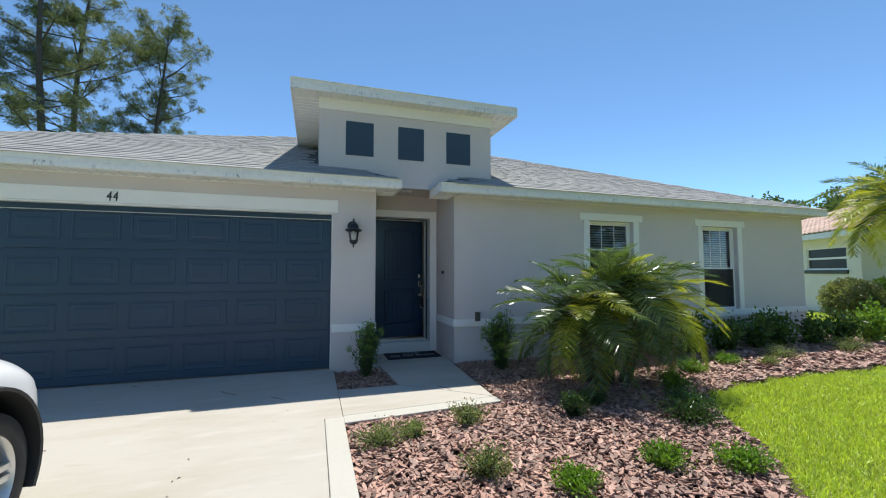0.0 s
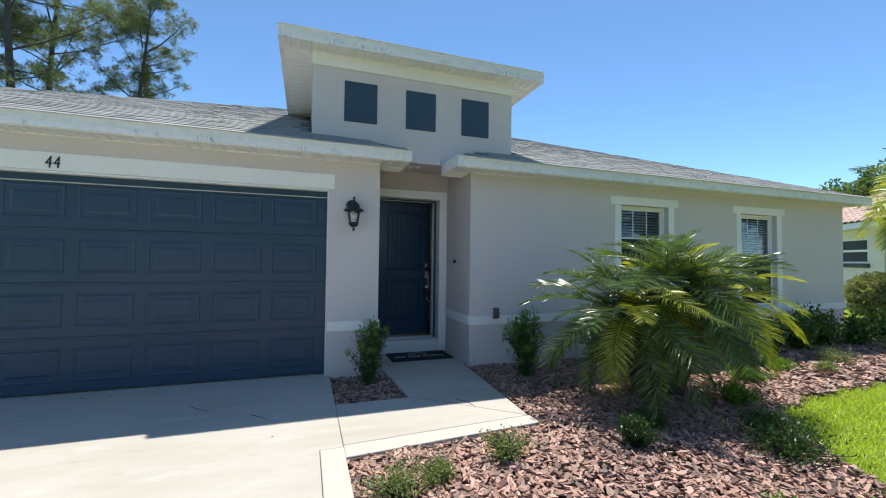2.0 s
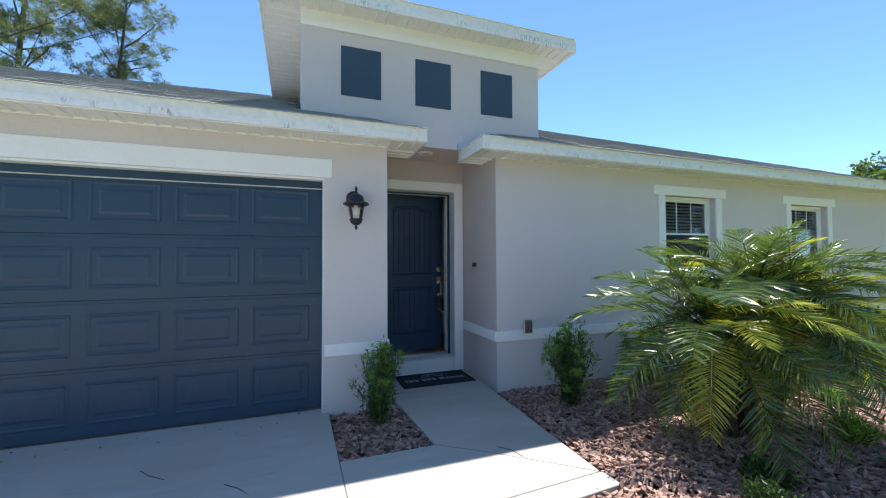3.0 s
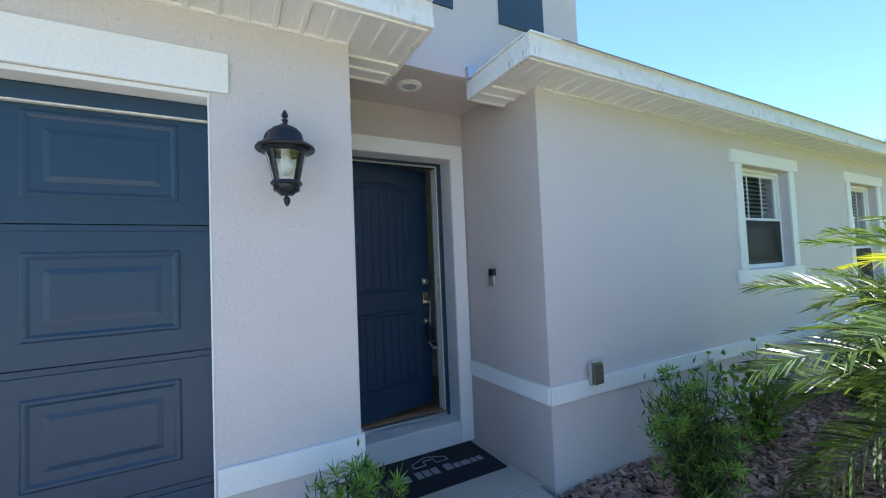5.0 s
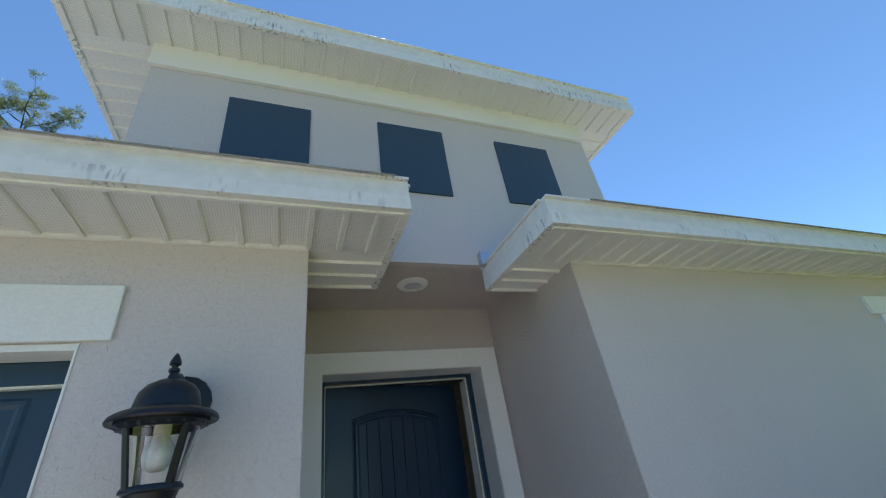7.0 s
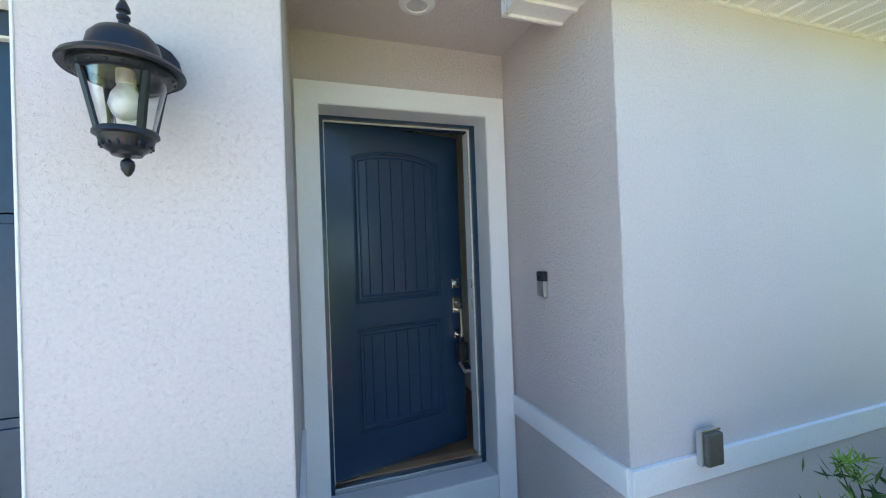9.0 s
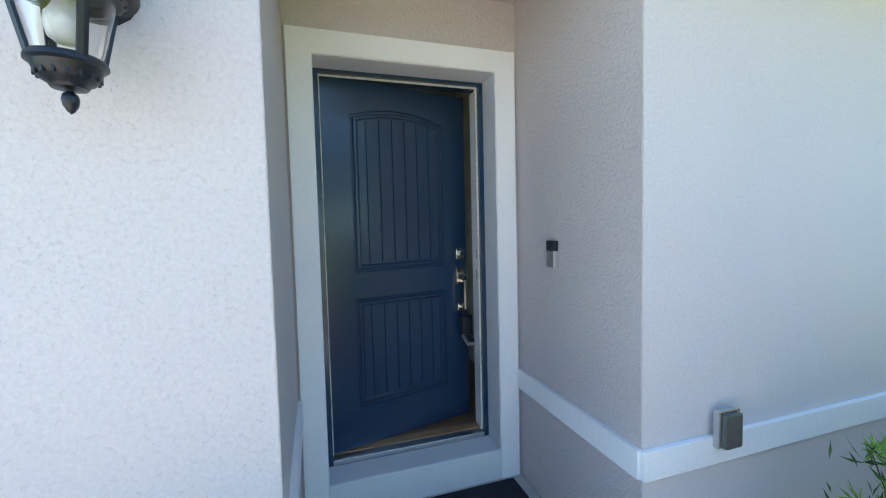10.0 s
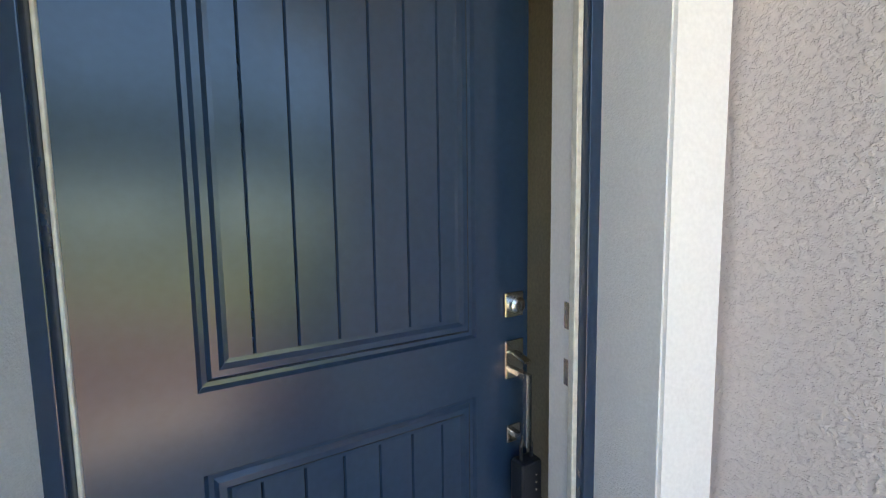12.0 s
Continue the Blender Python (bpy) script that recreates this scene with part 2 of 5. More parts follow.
# Unlit-room shade put into the colour: a much darker copy of the room paint.
M_DIM = material("painted_room_shade", (0.10, 0.095, 0.09), 0.85)
M_BLIND = material("white_blind", (0.55, 0.55, 0.55), 0.5)
M_MESH = bpy.data.materials.new("insect_screen_mesh")
M_MESH.use_nodes = True
_t = M_MESH.node_tree
_mix, _tr = _t.nodes.new("ShaderNodeMixShader"), _t.nodes.new("ShaderNodeBsdfTransparent")
_t.nodes["Principled BSDF"].inputs["Base Color"].default_value = (0.03, 0.03, 0.032, 1)
_t.nodes["Principled BSDF"].inputs["Roughness"].default_value = 0.7
_mix.inputs[0].default_value = 0.6
_t.links.new(_tr.outputs[0], _mix.inputs[1])
_t.links.new(_t.nodes["Principled BSDF"].outputs[0], _mix.inputs[2])
_t.links.new(_mix.outputs[0], _t.nodes["Material Output"].inputs["Surface"])
M_WOOD = material("brown_plank_floor", (0.20, 0.11, 0.06), 0.4, 0, 0.25, 2, 60, second=(0.11, 0.06, 0.035))
M_OAK = material("raw_oak_threshold", (0.36, 0.20, 0.10), 0.55, 0, 0.2, 5, 90)
M_STRIP = material("cream_weather_strip", (0.72, 0.70, 0.62), 0.5)


# ---- building helpers ----
def finish(bm, name, mat, smooth=False):
    bmesh.ops.recalc_face_normals(bm, faces=bm.faces)
    me = bpy.data.meshes.new(name)
    bm.to_mesh(me)
    bm.free()
    for m in (mat if isinstance(mat, (list, tuple)) else [mat]):
        me.materials.append(m)
    if smooth:
        me.shade_smooth()
        me.set_sharp_from_angle(angle=radians(38))
    return me


def part(name, bm, mat, parent, label="", smooth=False):
    ob = new(name, finish(bm, name, mat, smooth))
    ob.parent = parent
    if label:
        tagged(ob, label)
    return ob


def thing(name, bm, mat, label, category, group="", kind="", smooth=False):
    return tagged(new(name, finish(bm, name, mat, smooth)), label, category, group, kind)


def base(name, at, label, category, group="", kind=""):
    ob = new(name)
    ob.empty_display_size = 0.1
    ob.location = at
    return tagged(ob, label, category, group, kind)


def box(bm, x0, x1, y0, y1, z0, z1, bevel=0.0, m=None):
    vs = [bm.verts.new((x, y, z)) for z in (z0, z1) for y in (y0, y1) for x in (x0, x1)]
    fs = [bm.faces.new([vs[i] for i in q]) for q in ((0, 2, 3, 1), (4, 5, 7, 6), (0, 1, 5, 4), (2, 6, 7, 3), (0, 4, 6, 2), (1, 3, 7, 5))]
    if bevel:
        es = list({e for f in fs for e in f.edges})
        r = bmesh.ops.bevel(bm, geom=es, offset=bevel, segments=2, affect="EDGES", profile=0.5)
        vs = list({v for f in r["faces"] for v in f.verts} | {v for v in vs if v.is_valid})
    if m is not None:
        bmesh.ops.transform(bm, matrix=m, verts=[v for v in vs if v.is_valid])
    return vs


def bx(x0, x1, y0, y1, z0, z1, bevel=0.0, m=None):
    bm = bmesh.new()
    box(bm, x0, x1, y0, y1, z0, z1, bevel, m)
    return bm


def lathe(profile, seg=24, m=None, bm=None):
    """A turned shape from (radius, height) pairs."""
    bm = bm or bmesh.new()
    rings = []
    for r, z in profile:
        if r < 1e-5:
            rings.append([bm.verts.new((0, 0, z))])
        else:
            rings.append([bm.verts.new((r * math.cos(a), r * math.sin(a), z)) for a in (2 * math.pi * i / seg for i in range(seg))])
    for a, b in zip(rings, rings[1:]):
        for i in range(seg):
            j = (i + 1) % seg
            if len(a) == 1 and len(b) > 1:
                bm.faces.new((a[0], b[i], b[j]))
            elif len(b) == 1 and len(a) > 1:
                bm.faces.new((a[i], a[j], b[0]))
            elif len(a) > 1:
                bm.faces.new((a[i], a[j], b[j], b[i]))
    if m is not None:
        bmesh.ops.transform(bm, matrix=m, verts=[v for r in rings for v in r])
    return bm


def tube(bm, pts, radii, seg=8):
    """A tapering tube along points."""
    rings = []
    for i, p in enumerate(pts):
        p = Vector(p)
        d = (Vector(pts[min(i + 1, len(pts) - 1)]) - Vector(pts[max(i - 1, 0)])).normalized()
        u = d.orthogonal().normalized()
        w = d.cross(u)
        r = radii[i] if isinstance(radii, (list, tuple)) else radii
        rings.append([bm.verts.new(p + r * (math.cos(a) * u + math.sin(a) * w)) for a in (2 * math.pi * k / seg for k in range(seg))])
    for a, b in zip(rings, rings[1:]):
        off = min(range(seg), key=lambda k: (a[0].co - b[k].co).length)
        for i in range(seg):
            bm.faces.new((a[i], a[(i + 1) % seg], b[(i + 1 + off) % seg], b[(i + off) % seg]))
    bm.faces.new(rings[0][::-1])
    bm.faces.new(rings[-1])
    return bm


def pierced(u0, u1, z0, z1, d0, d1, holes, axis="y"):
    """A wall slab with real openings. holes: (u0, u1, z0, z1). axis: the direction of its thickness, from d0 to d1."""
    us = sorted({u0, u1, *[h[0] for h in holes], *[h[1] for h in holes]})
    zs = sorted({z0, z1, *[h[2] for h in holes], *[h[3] for h in holes]})
    inside = lambda i, k: 0 <= i < len(us) - 1 and 0 <= k < len(zs) - 1 and not any(
        h[0] - 1e-6 <= us[i] and us[i + 1] <= h[1] + 1e-6 and h[2] - 1e-6 <= zs[k] and zs[k + 1] <= h[3] + 1e-6 for h in holes)
    bm = bmesh.new()
    made = {}

    def v(i, k, d):
        if (i, k, d) not in made:
            made[i, k, d] = bm.verts.new((us[i], d, zs[k]) if axis == "y" else (d, us[i], zs[k]))
        return made[i, k, d]
    for i in range(len(us) - 1):
        for k in range(len(zs) - 1):
            if not inside(i, k):
                continue
            for d in (d0, d1):
                bm.faces.new((v(i, k, d), v(i + 1, k, d), v(i + 1, k + 1, d), v(i, k + 1, d)))
            for a, b, near in (((i, k), (i + 1, k), (i, k - 1)), ((i, k + 1), (i + 1, k + 1), (i, k + 1)), ((i, k), (i, k + 1), (i - 1, k)), ((i + 1, k), (i + 1, k + 1), (i + 1, k))):
                if not inside(*near):
                    bm.faces.new((v(*a, d0), v(*b, d0), v(*b, d1), v(*a, d1)))
    return bm


def struct(name, bm, mat, label, category, smooth=False):
    return thing(name, bm, mat, label, category, kind="structure", smooth=smooth)


# ---- the plan: front face of the house at y = 0, corner of the entry recess at x = 0 ----
GX0, GX1, GZ = -6.68, -1.80, 2.17          # garage opening
RX0, RX1, RY = -1.20, 0.0, 0.91            # entry recess
EX0, EX1 = -7.40, 7.89                     # outer walls
SOF, EAVE, OV, PITCH = 2.515, 2.64, 0.30, 0.41
TX0, TX1, TY = -1.995, 0.755, 0.30         # tower over the entry
RC = 2.648                                 # ceiling of the recess
W1, W2 = (2.46, 3.40, 1.25, 2.23), (5.04, 5.96, 0.62, 2.22)

# walls
struct("wall_garage", pierced(EX0, RX0, -0.3, 2.60, 0.0, 0.20, [(GX0, GX1, -0.31, GZ)]), M_WALL, "greige stucco garage wall around the wide door", "wall")
struct("wall_front", pierced(RX1, EX1, -0.3, 2.60, 0.0, 0.20, [W1, W2]), M_WALL, "greige stucco front wall with two windows", "wall")
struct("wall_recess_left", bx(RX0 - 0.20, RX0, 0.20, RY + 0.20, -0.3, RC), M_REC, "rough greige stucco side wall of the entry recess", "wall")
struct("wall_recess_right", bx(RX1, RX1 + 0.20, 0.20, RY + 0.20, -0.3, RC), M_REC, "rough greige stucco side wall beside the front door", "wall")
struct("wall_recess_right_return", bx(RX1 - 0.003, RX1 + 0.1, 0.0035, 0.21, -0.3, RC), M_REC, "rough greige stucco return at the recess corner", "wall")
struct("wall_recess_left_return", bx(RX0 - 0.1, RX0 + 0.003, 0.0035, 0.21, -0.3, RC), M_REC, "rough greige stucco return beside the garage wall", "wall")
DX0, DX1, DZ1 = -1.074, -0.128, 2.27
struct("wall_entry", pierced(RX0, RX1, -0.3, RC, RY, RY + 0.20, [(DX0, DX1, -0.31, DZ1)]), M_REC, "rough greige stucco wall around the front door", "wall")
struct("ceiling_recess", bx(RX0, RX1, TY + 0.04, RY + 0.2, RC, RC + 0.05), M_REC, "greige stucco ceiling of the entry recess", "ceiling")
struct("wall_left_end", bx(EX0, EX0 + 0.2, 0.20, 15.0, -0.3, 2.60), M_WALL, "greige stucco end wall of the house", "wall")
struct("wall_right_end", bx(EX1 - 0.2, EX1, 0.20, 15.0, -0.3, 2.60), M_WALL, "greige stucco end wall of the house", "wall")
# The wide unglazed opening is added, out of view, to bring daylight into the hall.
struct("wall_back", pierced(EX0, EX1, -0.3, 2.60, 15.0, 15.2, [(-6.0, 6.0, 0.25, 2.4)]), M_WALL, "unseen greige stucco back wall with an opening added to light the hall", "wall")
# tower
struct("wall_tower_front", bx(TX0, TX1, TY, TY + 0.04, RC - 0.003, 3.95), M_WALL, "greige stucco clerestory wall over the entry", "wall")
struct("wall_tower_left", bx(TX0, TX0 + 0.2, TY + 0.04, 4.2, 2.75, 3.95), M_WALL, "greige stucco side wall of the raised clerestory", "wall")
struct("wall_tower_right", bx(TX1 - 0.2, TX1, TY + 0.04, 4.2, 2.75, 3.95), M_WALL, "greige stucco side wall of the raised clerestory", "wall")

# white bands and trim
band = base("trim_band", (0, 0, 0.57), "white painted stucco band along the foot of the walls", "trim", kind="structure")
for x0, x1, y0, y1 in ((GX1 + 0.01, RX0 + 0.012, -0.022, 0.0), (RX0, RX0 + 0.022, 0.0, RY - 0.02), (RX1 - 0.022, RX1, 0.0, RY - 0.02), (RX1 - 0.012, EX1 + 0.02, -0.022, 0.0)):
    part("band", bx(x0, x1, y0, y1, 0.515, 0.625, 0.003), M_TRIM, band).matrix_parent_inverse = Matrix.Translation((0, 0, -0.57))
frieze = struct("trim_frieze", bx(TX0 - 0.012, TX1 + 0.012, TY - 0.025, TY, 3.752, 3.95, 0.003), M_TRIM, "wide cream frieze board under the clerestory eave", "trim")
struct("trim_garage_head", bx(GX0 - 0.075, GX1 + 0.075, -0.014, 0.0, GZ, 2.342, 0.003), M_TRIM, "white header board above the garage door", "trim")
struct("trim_garage_side", bx(GX1 - 0.004, GX1 + 0.003, -0.004, 0.14, 0, GZ - 0.002, 0.0015), M_TRIM, "thin white vinyl stop along the garage opening", "trim")
struct("trim_garage_stop", bx(GX0, GX1 - 0.005, 0.004, 0.10, GZ - 0.022, GZ - 0.001, 0.002), M_TRIM, "white stop board over the garage door", "trim")
struct("trim_garage_seal", bx(GX0, GX1 - 0.005, 0.102, 0.128, 2.084, GZ - 0.022, 0.002), M_GARAGE, "slate-blue seal strip over the garage door", "trim")
struct("trim_garage_lip", bx(GX0, GX1 - 0.005, 0.104, 0.126, 2.076, 2.083), M_STRIP, "thin cream lip of the garage door seal", "trim")
trim_door = base("trim_door", (-0.6, RY, 0.1), "white stucco surround of the front door", "trim", kind="structure")
part("surround", pierced(RX0 + 0.014, RX1 - 0.016, 0.0, 2.382, RY - 0.02, RY + 0.195, [(DX0, DX1, -0.01, DZ1)]), M_TRIM, trim_door).matrix_parent_inverse = Matrix.Translation((0.6, -RY, -0.1))
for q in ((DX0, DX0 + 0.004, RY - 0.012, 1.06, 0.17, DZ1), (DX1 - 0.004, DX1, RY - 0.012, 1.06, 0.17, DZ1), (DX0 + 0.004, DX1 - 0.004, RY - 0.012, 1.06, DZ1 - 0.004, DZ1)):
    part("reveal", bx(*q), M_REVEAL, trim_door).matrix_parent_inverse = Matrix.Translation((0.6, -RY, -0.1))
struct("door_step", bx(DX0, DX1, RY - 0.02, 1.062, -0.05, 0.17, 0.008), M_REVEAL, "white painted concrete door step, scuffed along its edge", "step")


# ---- roof ----
def roof_z(y):
    return EAVE + PITCH * (y + OV)


L0, R0 = EX0 - OV, EX1 + OV
RL, RR = RX0 + 0.32, RX1 - 0.30            # ends of the two eaves beside the recess
APEX = (R0 - L0) / 2 - OV
XA = (L0 + R0) / 2
roof = base("roof", (0, 5, EAVE), "hipped roof of weathered grey asphalt shingles", "roof", kind="structure")
bm = bmesh.new()
for poly in (((L0, -OV), (RL, -OV), (RL - 0.6, 0.3), (RL - 0.6, RL - 0.6 - L0 - OV)),
             ((RL - 0.6, 0.3), (RR + 0.6, 0.3), (RR + 0.6, R0 - RR - 0.6 - OV), (XA, APEX), (RL - 0.6, RL - 0.6 - L0 - OV)),
             ((RR, -OV), (R0, -OV), (RR + 0.6, R0 - RR - 0.6 - OV), (RR + 0.6, 0.3))):
    bm.faces.new([bm.verts.new((x, y, roof_z(y))) for x, y in poly])
for a, b2, c in (((RL, -OV, EAVE), (RL, 0.3, EAVE), (RL - 0.6, 0.3, roof_z(0.3))), ((RR, 0.3, EAVE), (RR, -OV, EAVE), (RR + 0.6, 0.3, roof_z(0.3)))):
    bm.faces.new([bm.verts.new(q) for q in (a, b2, c)])
ZA, YB = roof_z(APEX), 15.2 + OV
for q in (((L0, -OV, EAVE), (XA, APEX, ZA), (L0, YB, EAVE)), ((R0, YB, EAVE), (XA, APEX, ZA), (R0, -OV, EAVE)), ((L0, YB, EAVE), (XA, APEX, ZA), (R0, YB, EAVE))):
    bm.faces.new([bm.verts.new(p) for p in q])
deck = part("deck", bm, M_DECK, roof)
deck.matrix_parent_inverse = Matrix.Translation((0, -5, -EAVE))

# eaves: fascia, drip edge, vented soffit
eave = base("eave", (0, -OV, SOF), "white aluminium fascia and drip edge, streaked with dirt", "eave", kind="structure")
EINV = Matrix.Translation((0, OV, -SOF))


def fascia(x0, x1, y0, y1):
    """A fascia board with a stepped drip edge; it faces -y when it runs along x, and the recess when it runs along y."""
    along = abs(x1 - x0) > abs(y1 - y0)
    for z0, z1, out, mt in ((SOF - 0.006, EAVE - 0.076, 0.006, M_RUN), (EAVE - 0.075, EAVE - 0.006, 0.0, M_METAL), (EAVE - 0.006, EAVE + 0.004, 0.016, M_RUN)):
        q = (x0, x1, y0 - out, y1) if along else (x0 - out, x1 + out, y0, y1)
        part("fascia", bx(*q, z0, z1, 0.0015), mt, eave).matrix_parent_inverse = EINV


fascia(L0, RL, -OV, -OV + 0.02)
fascia(RR, R0, -OV, -OV + 0.02)
fascia(RL - 0.02, RL, -OV + 0.021, 0.325)
fascia(RR, RR + 0.02, -OV + 0.021, 0.325)
fascia(R0 - 0.02, R0, -OV + 0.021, YB)
fascia(L0, L0 + 0.02, -OV + 0.021, YB)
for x0, x1 in ((RX0, RL), (RR, RX1)):
    part("end_cap", bx(x0, x1, 0.325, 0.335, SOF - 0.006, EAVE), M_METAL, eave).matrix_parent_inverse = EINV


def ribbed(x0, x1, y0, y1, z, pitch=0.112, along="y"):
    """A soffit of vinyl panels: flat pans parted by raised ribs, joined in one mesh."""
    bm = bmesh.new()
    a0, a1, b0, b1 = (x0, x1, y0, y1) if along == "y" else (y0, y1, x0, x1)
    prof, s = [], a0
    while s < a1 - 1e-4:
        for ds, dz in ((0.0, 0.0), (0.082, 0.0), (0.087, -0.011), (0.105, -0.011), (0.110, 0.0)):
            if s + ds <= a1:
                prof.append((s + ds, z + dz))
        s += pitch
    prof.append((a1, z))
    cols = [[bm.verts.new((s, b, h) if along == "y" else (b, s, h)) for b in (b0, b1)] for s, h in prof]
    for p, q in zip(cols, cols[1:]):
        bm.faces.new((p[0], q[0], q[1], p[1]))
    return bm


for nm, q in (("ceiling_soffit_left", (L0 + 0.02, RL - 0.02, -OV + 0.02, 0.0, SOF)), ("ceiling_soffit_right", (RR + 0.02, R0 - 0.02, -OV + 0.02, 0.0, SOF))):
    struct(nm, ribbed(*q), M_SOFFIT, "white perforated vinyl soffit with raised ribs", "soffit")
for nm, x0, x1 in (("trim_soffit_left", L0, RL - 0.02), ("trim_soffit_right", RR + 0.02, R0 - 0.02)):
    bm = bmesh.new()
    box(bm, x0, x1, -OV + 0.02, -OV + 0.036, SOF - 0.013, SOF + 0.004, 0.002)
    box(bm, x0, RX0 if x0 < -3 else x1, -0.016, 0.0, SOF - 0.013, SOF + 0.004, 0.002) if x0 < -3 else box(bm, RX1, x1, -0.016, 0.0, SOF - 0.013, SOF + 0.004, 0.002)
    struct(nm, bm, M_VINYL, "white channel holding the soffit panels", "trim")
for nm, q in (("ceiling_return_left", (RX0, RL - 0.02, 0.0, 0.325, SOF)), ("ceiling_return_right", (RR + 0.02, RX1, 0.0, 0.325, SOF))):
    struct(nm, ribbed(*q, along="x"), M_VINYL, "plain white vinyl soffit of the eave return", "soffit")

# tower roof
T0, T1, TF, TB = TX0 - 0.39, TX1 + 0.375, 0.05, 4.6
tower = base("tower_roof", (-0.6, 0, 3.91), "low roof with white fascia over the raised clerestory", "roof", kind="structure")
TINV = Matrix.Translation((0.6, 0, -3.91))
for q in ((T0, T1, TF, TF + 0.02), (T0, T0 + 0.02, TF + 0.021, TB), (T1 - 0.02, T1, TF + 0.021, TB)):
    for z0, z1, out, mt in ((3.905, 3.976, 0.006, M_RUN), (3.977, 4.047, 0.0, M_METAL), (4.047, 4.055, 0.016, M_RUN)):
        part("fascia", bx(q[0] - (out if q[1] - q[0] < 0.1 else 0), q[1] + (out if q[1] - q[0] < 0.1 else 0), q[2] - (out if q[1] - q[0] > 0.1 else 0), q[3], z0, z1, 0.0015), mt, tower).matrix_parent_inverse = TINV
bm = bmesh.new()
pts = [bm.verts.new(p) for p in ((T0, TF, 4.052), (T1, TF, 4.052), (T1, TB, 4.052), (T0, TB, 4.052), (-0.6, 1.7, 4.35), (-0.6, 3.0, 4.35))]
for f in ((0, 1, 4), (1, 2, 5, 4), (2, 3, 5), (3, 0, 4, 5)):
    bm.faces.new([pts[i] for i in f])
part("deck", bm, M_SHINGLE, tower, "grey asphalt shingles").matrix_parent_inverse = TINV
struct("ceiling_tower_soffit_front", ribbed(T0 + 0.02, T1 - 0.02, TF + 0.02, TY, 3.917), M_SOFFIT, "white perforated vinyl soffit under the clerestory roof", "soffit")
struct("ceiling_tower_soffit_left", ribbed(T0 + 0.02, TX0, TY, TB, 3.917, along="x"), M_VINYL, "plain white vinyl soffit under the clerestory roof", "soffit")
struct("ceiling_tower_soffit_right", ribbed(TX1, T1 - 0.02, TY, TB, 3.917, along="x"), M_VINYL, "plain white vinyl soffit under the clerestory roof", "soffit")
pan = tagged(new("shutter_panel", finish(bx(-0.207, 0.207, -0.012, 0.0, -0.257, 0.257, 0.002), "shutter_panel", M_SCREEN)), "flat dark blue panel closing a clerestory window", "panel", "clerestory panels")
pan.location = (-1.407, TY, 3.352)
for x in (-0.612, 0.178):
    copy_thing(pan, pose(x, TY, 3.347))


# ---- garage door: four sections, each with raised panels ----
garage = base("garage_door", (-4.24, 0.13, 0.0), "wide slate-blue sectional garage door with raised panels, closed", "garage door", kind="structure")
GINV = Matrix.Translation((4.24, -0.13, 0))
for r in range(4):
    z0, z1 = 0.012 + r * 0.538, 0.012 + (r + 1) * 0.538 - 0.003
    bm = bmesh.new()
    for a, b2, yy in ((z0, z1 - 0.026, 0.13), (z1 - 0.026, z1, 0.135)):
        box(bm, GX0 + 0.01, GX1 - 0.005, yy, 0.175, a, b2, 0.002)
    sec = part("section", bm, M_GARAGE, garage)
    sec.matrix_parent_inverse = GINV
    for k in range(8):
        cx = -2.165 - 0.594 * k
        bm = bmesh.new()
        h0, h1 = z0 + 0.095, z1 - 0.105
        rings = [(0.0, 0.13 - 0.001), (0.008, 0.124), (0.018, 0.124), (0.030, 0.1305), (0.062, 0.1305), (0.085, 0.1255)]
        loops = [[bm.verts.new((cx + sx * (0.247 - d), yy, (h0 + d) if sz < 0 else (h1 - d))) for sx, sz in ((-1, -1), (1, -1), (1, 1), (-1, 1))] for d, yy in rings]
        for a, b2 in zip(loops, loops[1:]):
            for i in range(4):
                bm.faces.new((a[i], a[(i + 1) % 4], b2[(i + 1) % 4], b2[i]))
        bm.faces.new(loops[-1])
        pp = part("panel", bm, M_GARAGE, sec)
        pp.matrix_parent_inverse = Matrix.Identity(4)
struct("garage_interior", bx(GX0 - 0.1, GX1 + 0.1, 0.215, 0.26, -0.05, 2.4), M_ROOM, "plain dark backing behind the garage door", "wall")


